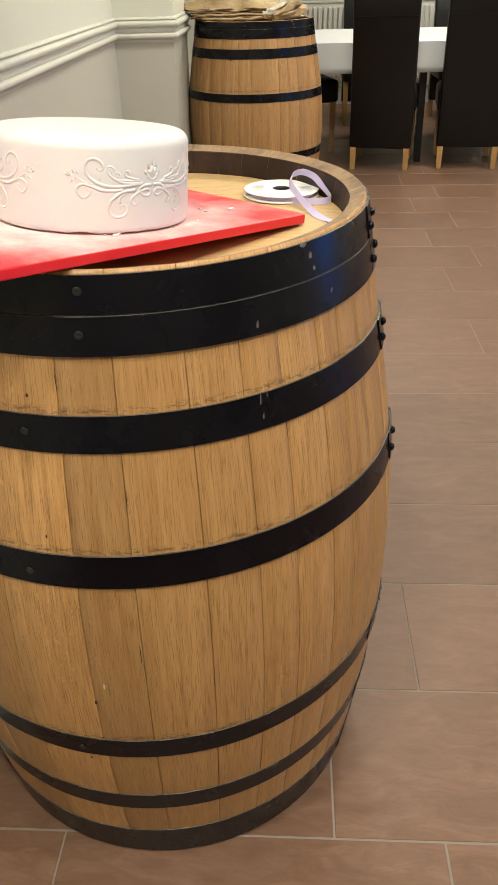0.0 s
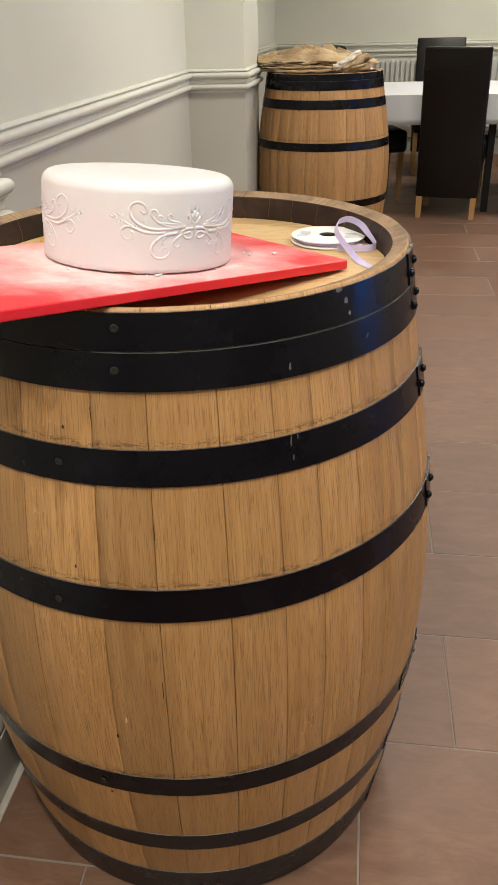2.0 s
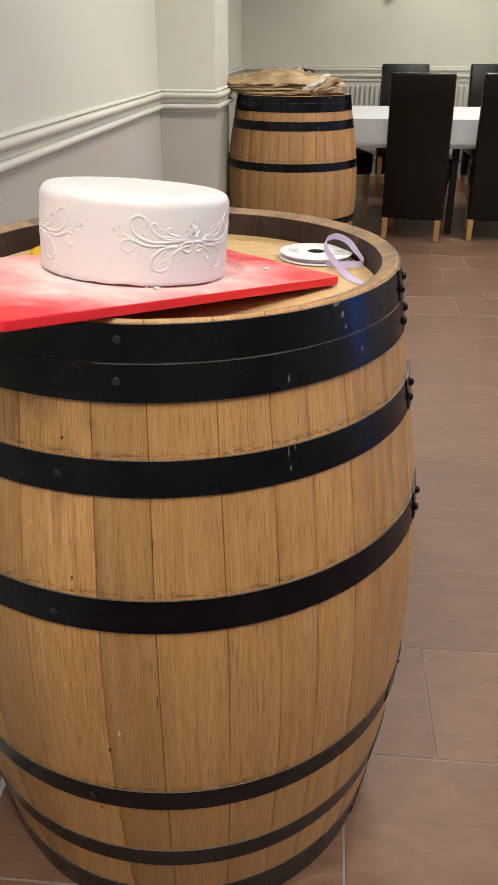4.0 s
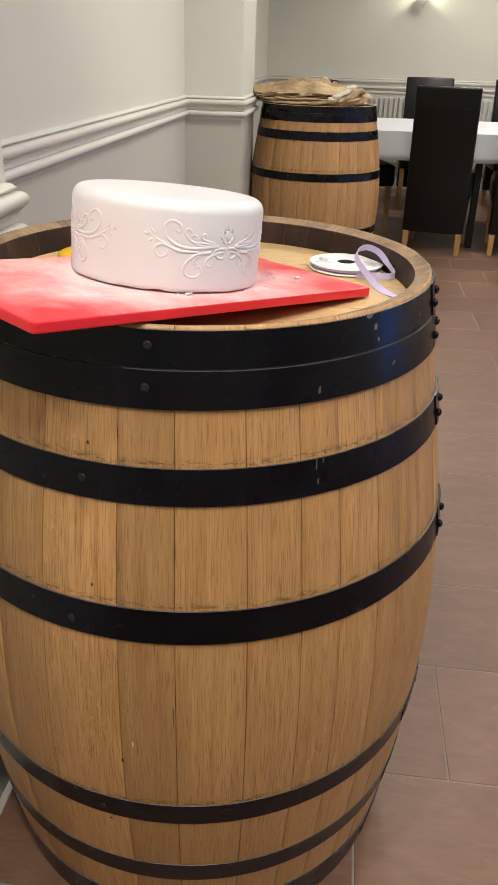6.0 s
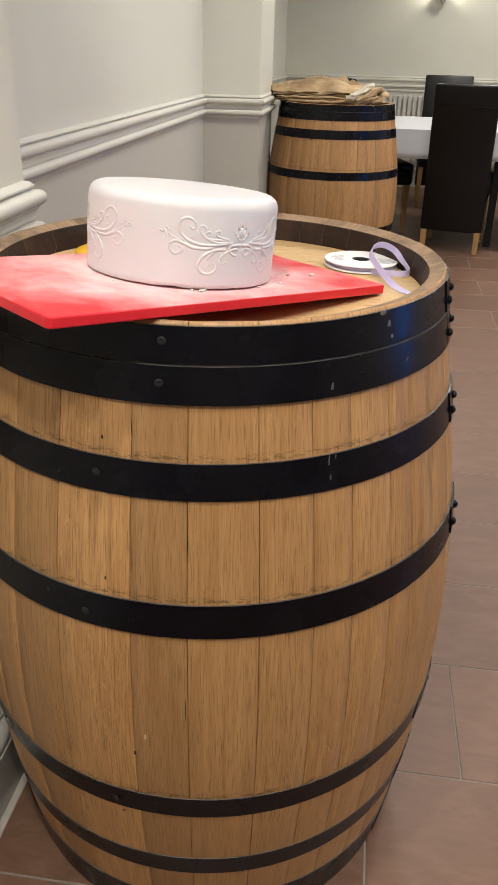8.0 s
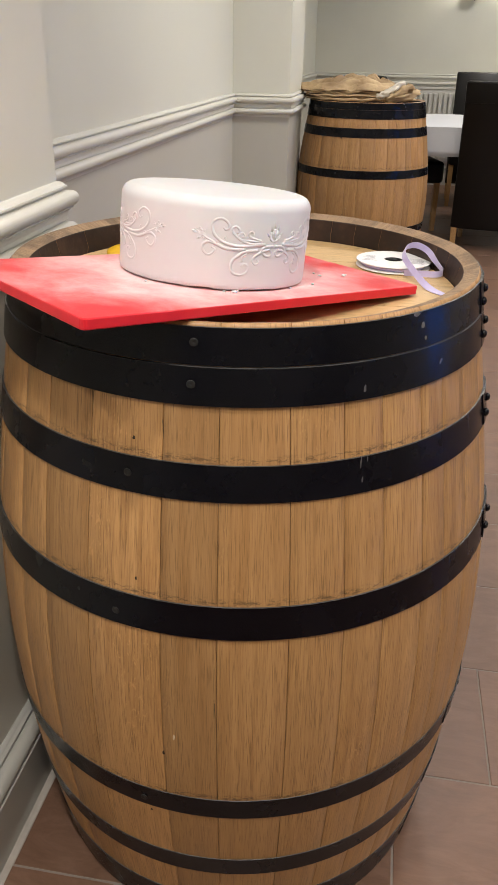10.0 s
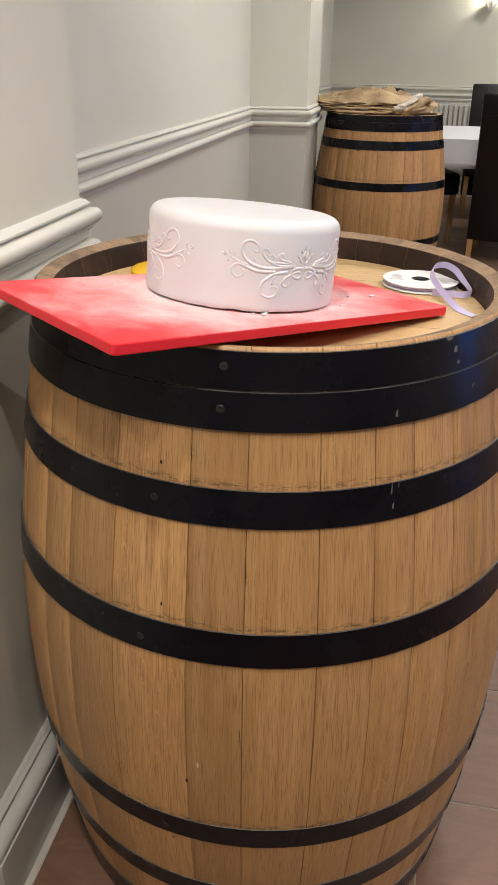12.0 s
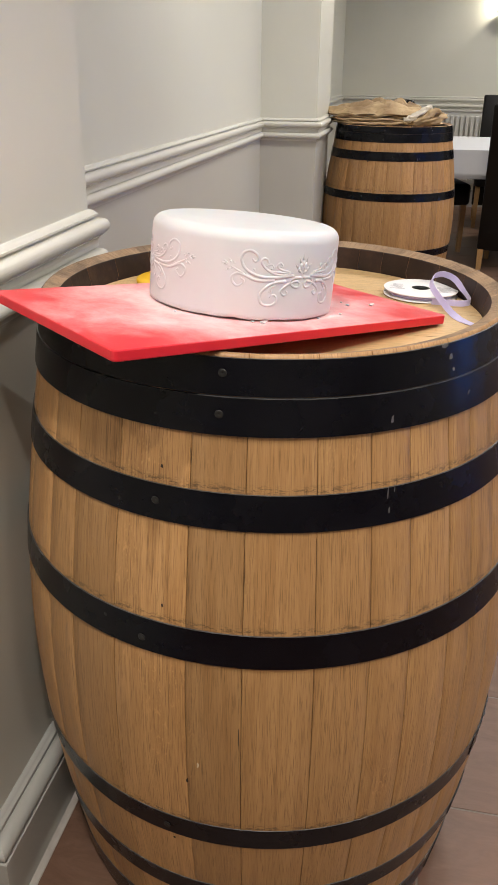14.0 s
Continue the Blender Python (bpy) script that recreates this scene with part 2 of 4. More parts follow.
# ---- the room ----
PX, RX = -0.37, -0.632           # face of the piers, face of the recessed wall
PX2, RX2 = -0.348, -0.647         # the second pier and the wall past it
P1A, P1B, P2A, P2B = -0.30, 0.253, 3.13, 3.66
FAR, RIGHT, BACK = 7.3, 4.4, -4.2
DADO = 0.94                      # the dado's darker tone starts behind the rail


def two_tone(name, x0, y0, x1, y1, label):
    wall_box(name + "_upper", x0, y0, DADO, x1, y1, CEILING, PAINT_UPPER, label + " above the dado rail")
    wall_box(name + "_dado", x0, y0, 0, x1, y1, DADO, PAINT_DADO_DIM, label + " below the dado rail")


two_tone("wall_west", RX - 0.2, BACK, RX, P2B, "smooth painted recessed wall")
two_tone("wall_west_far", RX - 0.2, P2B, RX2, FAR, "painted recessed wall past the second pier")
two_tone("wall_pier_1", RX, P1A, PX, P1B, "painted wall pier")
two_tone("wall_pier_2", RX, P2A, PX2, P2B, "painted wall pier")
wall_box("wall_north", RX - 0.2, FAR, 0, RIGHT + 0.2, FAR + 0.2, CEILING, PAINT_FAR, "plain painted end wall of the dining room")
wall_box("wall_south", RX - 0.2, BACK - 0.2, 0, RIGHT + 0.2, BACK, CEILING, PAINT_FAR, "plain painted wall behind")
wall_box("ceiling", RX - 0.2, BACK - 0.2, CEILING, RIGHT + 0.2, FAR + 0.2, CEILING + 0.15, CEIL, "plain white painted ceiling")
# window wall: piers and panels round two openings
WIN = [(0.45, 1.48), (3.75, 4.15)]
WZ0, WZ1 = 0.15, 2.1
ys = [BACK] + [v for w in WIN for v in w] + [FAR]
for i in range(0, len(ys), 2):
    wall_box("wall_east", RIGHT, ys[i], 0, RIGHT + 0.2, ys[i + 1], CEILING, PAINT_FAR, "plain painted window wall")
for a, b in WIN:
    wall_box("wall_east_sill", RIGHT, a, 0, RIGHT + 0.2, b, WZ0, PAINT_FAR, "plain painted wall below a window")
    wall_box("wall_east_lintel", RIGHT, a, WZ1, RIGHT + 0.2, b, CEILING, PAINT_FAR, "plain painted wall over a window")



def roll(cx, cz, r, a0, a1, n=12):
    """Points of a round moulding, from the angle a0 to a1 (0 points out of the wall)."""
    return [(cx + r * math.cos(radians(a0 + (a1 - a0) * i / n)), cz + r * math.sin(radians(a0 + (a1 - a0) * i / n))) for i in range(n + 1)]


RAIL = [(0.0, 0.886), (0.004, 0.886), (0.0045, 0.897), (0.008, 0.8985), *roll(0.0115, 0.9115, 0.0125, -82, 82), (0.0065, 0.9245), (0.0065, 0.928),
        (0.0115, 0.9285), (0.011, 0.934), *roll(0.024, 0.936, 0.0125, 170, 110, 5), (0.017, 0.9495), *roll(0.0145, 0.9625, 0.0135, -74, 84), (0.007, 0.9765), (0.007, 0.980),
        (0.0135, 0.981), (0.0132, 0.984), *roll(0.0, 0.979, 0.0125, 26, 88, 5), (0.0, 0.992)]
SKIRT = [(0.0, 0.0), (0.037, 0.0), (0.037, 0.112), (0.0355, 0.1135), (0.030, 0.1140), (0.030, 0.1170), *roll(0.0190, 0.1215, 0.0165, -12, 88), (0.0110, 0.1385),
         (0.0110, 0.1415), (0.0145, 0.1420), (0.0140, 0.1460), *roll(0.0, 0.1410, 0.0115, 40, 88, 4), (0.0, 0.1525)]
WEST = [(RX, BACK), (RX, P1A), (PX, P1A), (PX, P1B), (RX, P1B), (RX, P2A), (PX2, P2A), (PX2, P2B), (RX2, P2B), (RX2, FAR), (RIGHT, FAR)]
structure("trim_dado_rail", *sweep(RAIL, WEST), PAINT_TRIM, "cream gloss moulded dado rail along the walls", "dado rail")
structure("baseboard", *sweep(SKIRT, WEST), PAINT_SKIRT_DIM, "grey gloss moulded skirting board along the walls", "skirting board")
structure("trim_caulk", *sweep([(0.0365, -0.001), (0.0490, -0.001), (0.0480, 0.0009), (0.0420, 0.0012), (0.0365, 0.003)], WEST), CAULK, "pale grouted joint between the skirting and the floor tiles", "grout")


# ---- barrels ----
BH, BR = 0.95, 0.369                 # height; radius at the bilge
GIRTH = [0.19567, -0.07118, -0.31745, 0.00865, 0.16961, 0.31925]   # the radius as a curve of the height, fullest below the middle


def bulge(z):
    return float(np.polyval(GIRTH, z))


def stave_mesh(a0, a1):
    """One oak stave between two angles: outer and inner face, joints slightly open and rounded."""
    zs = [0.0, 0.004, 0.03, 0.06] + [0.06 + (BH - 0.12) * i / 18 for i in range(1, 18)] + [BH - 0.06, BH - 0.03, BH - 0.004, BH]
    us = [0.0, 0.015, 0.35, 0.65, 0.985, 1.0]
    verts, faces = [], []
    gap = 0.00026 / BR
    b0, b1 = a0 + gap, a1 - gap
    rows = []
    for z in zs:
        row = []
        for u in us:
            a = b0 + (b1 - b0) * u
            r = bulge(z) - (0.0007 if u in (0.0, 1.0) else 0) - (0.002 if z in (0.0, BH) else 0)
            row.append(len(verts))
            verts.append((r * math.cos(a), r * math.sin(a), z))
        for u in reversed(us):
            a = b0 + (b1 - b0) * u
            t = min(z, BH - z)
            thick = 0.021 if t < 0.01 else 0.030 if t < 0.05 else 0.026
            r = bulge(z) - thick
            slope = -0.006 if z == BH else 0.006 if z == 0 else -0.005 if t < 0.005 and z > 0.5 else 0
            row.append(len(verts))
            verts.append((r * math.cos(a), r * math.sin(a), z + slope))
        rows.append(row)
    n = len(rows[0])
    for ra, rb in zip(rows, rows[1:]):
        for k in range(n):
            q = (k + 1) % n
            faces.append((ra[k], ra[q], rb[q], rb[k]))
    faces += [tuple(rows[0][::-1]), tuple(rows[-1])]
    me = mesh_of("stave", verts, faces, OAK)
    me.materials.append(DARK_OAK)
    me.materials.append(END_OAK)
    me.polygons[len(faces) - 1].material_index = 2
    m = len(us)
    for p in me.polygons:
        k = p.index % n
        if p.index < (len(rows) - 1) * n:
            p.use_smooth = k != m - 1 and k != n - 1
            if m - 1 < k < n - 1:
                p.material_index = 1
    return me


# joints of the staves seen from the room, degrees; the rest go on at like widths
JOINTS = [-132, -122.5, -110.5, -95, -84.3, -71.1, -60.5, -52, -42, -35, -26, -15.5, -4]
a = -4
widths = random.Random(4)
while a < 360 - 132 - 15:
    a += widths.choice((8.5, 10, 11.5, 13, 14))
    JOINTS.append(a)
JOINTS[-1] = min(JOINTS[-1], 360 - 132 - 8)
JOINTS.append(360 - 132)
HOOPS = [(0.906, 0.946), (0.864, 0.9055), (0.7585, 0.8005), (0.589, 0.6325), (0.286, 0.3235), (0.147, 0.186), (0.004, 0.076)]
FAR_HOOPS = [(0.915, 0.948), (0.872, 0.9145), (0.783, 0.828), (0.583, 0.624), (0.29, 0.328), (0.15, 0.19), (0.004, 0.08)]


def hoop_mesh(z0, z1):
    t = 0.0034 if 0.86 < z0 < 0.87 else 0.0020 if z0 > 0.4 else 0.0012
    me = mesh_of("hoop", *lathe([(bulge(z0) + 0.0003, z0), (bulge(z0) + t, z0 + 0.0006), (bulge(z1) + t, z1 - 0.0003), (bulge(z1) + 0.0002, z1)], 128), HOOP, True)
    me.materials.append(EDGE_GLINT)
    for p in me.polygons:
        if p.index % 4 == 2:
            p.material_index = 1       # the upper edge, lamplight on it painted as paler steel
    me.set_sharp_from_angle(angle=radians(35))
    return me


def lap_mesh(z0, z1, a0, a1, spring, thick):
    """The riveted overlap of a hoop's ends: a second layer of strap, its free end sprung away."""
    verts, faces, n = [], [], 9
    for i in range(n):
        a = a0 + (a1 - a0) * i / (n - 1)
        off = spring * (i / (n - 1)) ** 2
        for r, z in ((bulge(z0) + 0.0008, z0), (bulge(z0) + thick, z0 + 0.0006), (bulge(z1) + thick, z1 - 0.0006), (bulge(z1) + 0.0008, z1)):
            verts.append(((r + off) * math.cos(a), (r + off) * math.sin(a), z))
    for i in range(n - 1):
        for k in range(4):
            q = (k + 1) % 4
            faces.append((i * 4 + k, (i + 1) * 4 + k, (i + 1) * 4 + q, i * 4 + q))
    faces += [(0, 1, 2, 3), tuple(range(4 * n - 1, 4 * n - 5, -1))]
    return mesh_of("lap", verts, faces, HOOP)


RIVET = mesh_of("rivet", *lathe([(0.0001, 0.0), (0.0058, 0.0), (0.0056, 0.0018), (0.0044, 0.004), (0.0024, 0.0052), (0.0001, 0.0056)], 12, False), HOOP, True)
KNOT = painted("dark_knot", (0.035, 0.020, 0.012), 0.7, 0.3, 0.3, 60)
SCUFF = painted("pale_scuff", (0.62, 0.50, 0.36), 0.7, 0.2, 0.2, 60)
SEAM_GLINT = painted("hoop_seam_glint", (0.05, 0.049, 0.048), 0.4, 0.6, 0.2, 40)
EDGE_GLINT = painted("hoop_edge_glint", (0.075, 0.073, 0.07), 0.45, 0.7, 0.2, 30)
BARE_STEEL = painted("bare_steel", (0.13, 0.125, 0.12), 0.5, 0.3, 0.3, 60)
SCREW_STEEL = Nodes("dull_screw_steel", (0.016, 0.0155, 0.015), 0.45, 0.2).m


def screw_mesh():
    v, f = lathe([(0.0001, 0.0), (0.0047, 0.0), (0.0047, 0.0007), (0.0040, 0.0011), (0.0016, 0.0009), (0.0001, 0.0001)], 14, False)
    me = mesh_of("screw", v, f, SCREW_STEEL, True)
    return me


SCREW = screw_mesh()


def on_barrel(deg, z, lift=0.0):
    """A pose on the barrel's side, z axis outwards."""
    a = radians(deg)
    r = bulge(z) + lift
    return Matrix.Translation((r * math.cos(a), r * math.sin(a), z)) @ Euler((0, math.pi / 2, a)).to_matrix().to_4x4()


def make_barrel(hoops=HOOPS):
    barrel = new("wine_barrel")
    for a0, a1 in zip(JOINTS, JOINTS[1:]):
        put("stave", stave_mesh(radians(a0), radians(a1)), barrel)
    screws = [[(-89.3, 0.93)], [(-89.7, 0.887)], [(-101.8, 0.781)], [(-103.8, 0.606), (-112.4, 0.617)], [(-100.2, 0.302)], [], []]
    for (z0, z1), ss in zip(hoops, screws):
        hoop = put("hoop", hoop_mesh(z0, z1), barrel)
        upper = z0 > 0.4
        put("lap", lap_mesh(z0, z1, *(radians(v) for v in ((-13, -1) if upper else (-22, -5))), 0.0 if upper else 0.0012, 0.0037 if upper else 0.0024), hoop)
        h = z1 - z0
        for deg, f in ((-11.5, 0.36), (-7, 0.62)) if upper else ((-9, 0.35), (-6.5, 0.65)):
            put("rivet", RIVET, hoop, at=on_barrel(deg, z0 + f * h, 0.0036 if upper else 0.0024) @ Matrix.Scale(1.0 if upper else 0.6, 4))
        for deg, z in ss:
            small = 0.45 if deg < -110 else 1.0
            put("screw", SCREW, hoop, at=on_barrel(deg, z, 0.0033 if 0.85 < z < 0.9 else 0.0018) @ Matrix.Scale(small, 4))
    for deg, z, w, h, lift in ((-57.4, 0.790, 0.0014, 0.022, 0.0021), (-57.1, 0.773, 0.0018, 0.010, 0.0021), (-55.9, 0.796, 0.0010, 0.008, 0.0021), (-41.8, 0.929, 0.005, 0.011, 0.0021), (-40.9, 0.9155, 0.004, 0.006, 0.0021),
                               (-56.5, 0.874, 0.003, 0.012, 0.0035), (-43.5, 0.944, 0.009, 0.005, 0.0021)):
        bm = bmesh.new()
        ring = []
        for i in range(11):
            a = 2 * math.pi * i / 11
            k = 1 + 0.45 * noise.noise(Vector((math.cos(a) * 2 + deg, math.sin(a) * 2, z * 30)))
            ring.append(bm.verts.new((math.sin(a) * h / 2 * k, math.cos(a) * w / 2 * k, 0.0)))
        face = bm.faces.new(ring)
        ext = bmesh.ops.extrude_face_region(bm, geom=[face])
        for v in ext["geom"]:
            if isinstance(v, bmesh.types.BMVert):
                v.co.z -= 0.0006
        part("worn_patch", bm, BARE_STEEL, barrel, "bare grey steel where the paint is chipped", at=on_barrel(deg, z, lift + 0.0002))
    for name, material, words, deg, z, w, h in (("knot", KNOT, "small dark knot", -99.8, 0.654, 0.0022, 0.0048), ("knot", KNOT, "small dark knot", -100.9, 0.820, 0.003, 0.0045),
                                                ("crack", KNOT, "dark crack along a joint", -84.75, 0.484, 0.0011, 0.034), ("crack", KNOT, "dark crack along a joint", -84.2, 0.70, 0.0005, 0.04),
                                                ("crack", KNOT, "dark crack along a joint", -95.0, 0.832, 0.0005, 0.030), ("knot", KNOT, "small dark knot", -99, 0.276, 0.003, 0.003),
                                                ("knot", KNOT, "small dark knot", -95, 0.40, 0.003, 0.006),
                                                ("scuff", SCUFF, "pale scuff in the wood", -92.7, 0.431, 0.0028, 0.008)):
        bm = bmesh.new()
        ring = []
        for i in range(12):
            a = 2 * math.pi * i / 12
            k = 1 + 0.5 * noise.noise(Vector((math.cos(a) * 2 + deg, math.sin(a) * 2, z * 30)))
            ring.append(bm.verts.new((math.sin(a) * h / 2 * k, math.cos(a) * w / 2 * k, 0.0)))
        face = bm.faces.new(ring)
        ext = bmesh.ops.extrude_face_region(bm, geom=[face])
        for v in ext["geom"]:
            if isinstance(v, bmesh.types.BMVert):
                v.co.z -= 0.0012
        part(name, bm, material, barrel, words, at=on_barrel(deg, z, 0.0003))
    # strip along the top hoops' seam; its pale stretch is a painted highlight
    edge = [(bulge(z) + lift, z) for lift, z in ((0.0028, 0.9049), (0.0036, 0.9050), (0.0034, 0.9056), (0.0024, 0.9057))]
    if hoops is FAR_HOOPS:
        edge = [(r - 0.0032, z + 0.009) for r, z in edge]
    for name, start, sweep_deg, material, words in (("edge_strip", -150, 56, HOOP, ""), ("worn_edge", -94, 59, SEAM_GLINT, "pale painted-in highlight along a hoop's edge")):
        verts, faces, n = [], [], 40
        for i in range(n + 1):
            a = radians(start + sweep_deg * i / n)
            verts += [((q + 0.0001 * noise.noise(Vector((i * 0.7, 0, 0)))) * math.cos(a), q * math.sin(a), z) for q, z in edge]
        for i in range(n):
            faces += [(i * 4 + k, i * 4 + 4 + k, i * 4 + 4 + (k + 1) % 4, i * 4 + (k + 1) % 4) for k in range(4)]
        faces += [(0, 1, 2, 3), (n * 4 + 3, n * 4 + 2, n * 4 + 1, n * 4)]
        put(name, mesh_of(name, verts, faces, material), barrel, words)
    # head of boards, sunk below the chime
    for top in (BH - 0.040, 0.060):
        edges = [-0.30, -0.19, -0.075, 0.035, 0.14, 0.235, 0.30]
        for y0, y1 in zip(edges, edges[1:]):
            rad = bulge(top) - 0.030
            lo, hi = max(y0 + 0.0006, -rad + 0.001), min(y1 - 0.0006, rad - 0.001)
            ring = [(math.sqrt(max(rad * rad - y * y, 0)), y) for y in [lo + (hi - lo) * i / 6 for i in range(7)]]
            ring = ring + [(-x, y) for x, y in reversed(ring)]
            n = len(ring)
            verts = [(x, y, top) for x, y in ring] + [(x, y, top - 0.022) for x, y in ring]
            faces = [tuple(range(n)), tuple(range(2 * n - 1, n - 1, -1))] + [(i, i + n, (i + 1) % n + n, (i + 1) % n) for i in range(n)]
            put("head_board", mesh_of("head_board", verts, faces, OAK_HEAD), barrel)
    return barrel


barrel = tagged(make_barrel(), "pale oak barrel with black steel hoops standing on brown tiles", "barrel", "oak barrels")
second = make_barrel(FAR_HOOPS)
second.matrix_basis = pose(0.012, 3.66, 0, 0, 0, -7)
tagged(second, "pale oak barrel with black hoops, brown sacks piled on top", "barrel", "oak barrels")

# ---- floor: a grout bed and porcelain planks in running bond ----
bed = tagged(part("floor", box_bm(RX - 0.2, BACK, -0.12, RIGHT + 0.2, FAR, -0.0012), GROUT), "brown wood-look porcelain tile floor with grey grout", "floor", kind="structure")
PITCH_X, PITCH_Y, JOINT = 0.611, 0.3052, 0.0027
TILE_MESHES = {}


def tile_mesh(w, d):
    key = (round(w, 3), round(d, 3))
    if key not in TILE_MESHES:
        bm = box_bm(-w / 2, -d / 2, -0.009, w / 2, d / 2, 0.0, 0.0012, 1)
        me = bpy.data.meshes.new("floor_tile")
        bm.to_mesh(me)
        bm.free()
        me.materials.append(TILE)
        TILE_MESHES[key] = me
    return TILE_MESHES[key]


def lay_tiles():
    tilt = random.Random(7)
    for k in range(-14, 25):
        y0, y1 = max(0.0155 + k * PITCH_Y, BACK), min(0.0155 + (k + 1) * PITCH_Y, FAR)
        start = 0.463 if k % 2 == 0 else 0.288
        for i in range(-3, 8):
            x0, x1 = max(start + i * PITCH_X, RX), min(start + (i + 1) * PITCH_X, RIGHT)
            if x1 - x0 < 0.02 or y1 - y0 < 0.02:
                continue
            put("floor_tile", tile_mesh(x1 - x0 - JOINT, y1 - y0 - JOINT), bed,
                at=pose((x0 + x1) / 2, (y0 + y1) / 2, tilt.uniform(-0.0006, 0.0), tilt.uniform(-0.06, 0.06), tilt.uniform(-0.04, 0.04)))


# ---- cutting board, its corner sunk into the barrel's top ----
def basis(o, u, v):
    u, v = Vector(u).normalized(), Vector(v)
    v = (v - u * u.dot(v)).normalized()
    m = Matrix((u, v, u.cross(v))).transposed().to_4x4()
    m.translation = o
    return m


BOARD = basis((-0.0773, -0.4056, 0.9656), (0.6269, 0.7717, -0.1068), (-0.7762, 0.6305, -0.0009))
BL, BW, BT = 0.495, 0.276, 0.0115
CAKE_U, CAKE_V, CAKE_R, CAKE_H = 0.267, 0.1475, 0.1130, 0.0985


def red_plastic():
    n = Nodes("red_polyethylene", (0.75, 0.035, 0.04), 0.42)
    v = n.coords((1, 1, 1))
    a = n.noise(v, 9, 5)
    col = n.ramp(a, [(0.3, (0.60, 0.012, 0.024)), (0.7, (0.67, 0.020, 0.034))])
    # icing sugar dusted and wiped round the cake
    c = n.add("ShaderNodeVectorMath", operation="DISTANCE")
    mp = n.coords((1, 1.25, 0))
    n.link(mp, c.inputs[0])
    c.inputs[1].default_value = (CAKE_U - 0.02, 1.25 * CAKE_V, 0)
    near = n.grey(c.outputs["Value"], 0.09, 0.255, 1.05, 0)
    streak = n.noise(n.coords((7, 6, 1)), 1.5, 8, 0.68, 0.2)
    m = n.add("ShaderNodeMath", operation="MULTIPLY_ADD")
    n.link(near, m.inputs[0])
    m.inputs[1].default_value = 0.95
    n.link(n.grey(streak, 0.3, 0.72, -0.38, 0.5), m.inputs[2])
    sep = n.add("ShaderNodeSeparateXYZ")
    c2 = n.add("ShaderNodeTexCoord")
    n.link(c2.outputs["Object"], sep.inputs[0])
    on_top = n.add("ShaderNodeMath", operation="MULTIPLY")
    n.link(n.grey(m.outputs[0], 0.0, 0.95, 0, 0.80), on_top.inputs[0])
    n.link(n.grey(sep.outputs["Z"], BT - 0.001, BT - 0.0003), on_top.inputs[1])
    dust = on_top.outputs[0]
    n.colour(n.mix(dust, col, (0.86, 0.70, 0.70)))
    n.rough(n.grey(dust, 0, 0.8, 0.38, 0.8))
    n.b.inputs["Subsurface Weight"].default_value = 0.15
    n.b.inputs["Subsurface Radius"].default_value = (0.01, 0.003, 0.003)
    n.bump(n.noise(v, 240, 2), 0.12, 0.0006)
    return n.m


bm = box_bm(0, 0, 0, BL, BW, BT)
corners = [e for e in bm.edges if abs(e.verts[0].co.z - e.verts[1].co.z) > 0.005]
bmesh.ops.bevel(bm, geom=corners, offset=0.006, segments=4, profile=0.5, affect="EDGES")
flat = [e for e in bm.edges if abs(e.verts[0].co.z - e.verts[1].co.z) < 1e-5]
bmesh.ops.bevel(bm, geom=flat, offset=0.0015, segments=2, profile=0.5, affect="EDGES")
tagged(part("cutting_board", bm, red_plastic(), at=BOARD), "red plastic cutting board dusted with icing sugar, tilted on a barrel", "cutting board")


# ---- cake ----
def fondant():
    n = Nodes("white_fondant", (0.86, 0.83, 0.81), 0.48)
    v = n.coords((1, 1, 1))
    a = n.noise(v, 12, 4)
    n.colour(n.ramp(a, [(0.3, (0.60, 0.60, 0.625)), (0.7, (0.645, 0.64, 0.662))]))
    n.b.inputs["Subsurface Weight"].default_value = 0.3
    n.b.inputs["Subsurface Radius"].default_value = (0.012, 0.007, 0.005)
    n.bump(n.noise(v, 60, 4), 0.08, 0.001)
    return n.m


FONDANT = fondant()


def tube(points, r0, r1, sides=6):
    """A tapering tube through points; open at neither end."""
    verts, faces = [], []
    n = len(points)
    for i, p in enumerate(points):
        d = (points[min(i + 1, n - 1)] - points[max(i - 1, 0)]).normalized()
        a = d.orthogonal().normalized()
        if i:
            a = (last - d * d.dot(last)).normalized()
        last = a
        b = d.cross(a)
        r = r0 + (r1 - r0) * i / (n - 1)
        verts += [p + (a * math.cos(2 * math.pi * k / sides) + b * math.sin(2 * math.pi * k / sides)) * r for k in range(sides)]
    for i in range(n - 1):
        for k in range(sides):
            q = (k + 1) % sides
            faces.append((i * sides + k, i * sides + q, (i + 1) * sides + q, (i + 1) * sides + k))
    faces += [tuple(range(sides))[::-1], tuple(range((n - 1) * sides, n * sides))]
    return verts, faces


def smooth_path(pts, steps=6):
    """Catmull-Rom through 2D or 3D points."""
    ps = [Vector(p) for p in pts]
    ps = [2 * ps[0] - ps[1], *ps, 2 * ps[-1] - ps[-2]]
    out = []
    for i in range(1, len(ps) - 2):
        a, b, c, d = ps[i - 1:i + 3]
        for k in range(steps):
            t = k / steps
            out.append(0.5 * (2 * b + (c - a) * t + (2 * a - 5 * b + 4 * c - d) * t * t + (3 * b - a - 3 * c + d) * t ** 3))
    out.append(ps[-2])
    return out


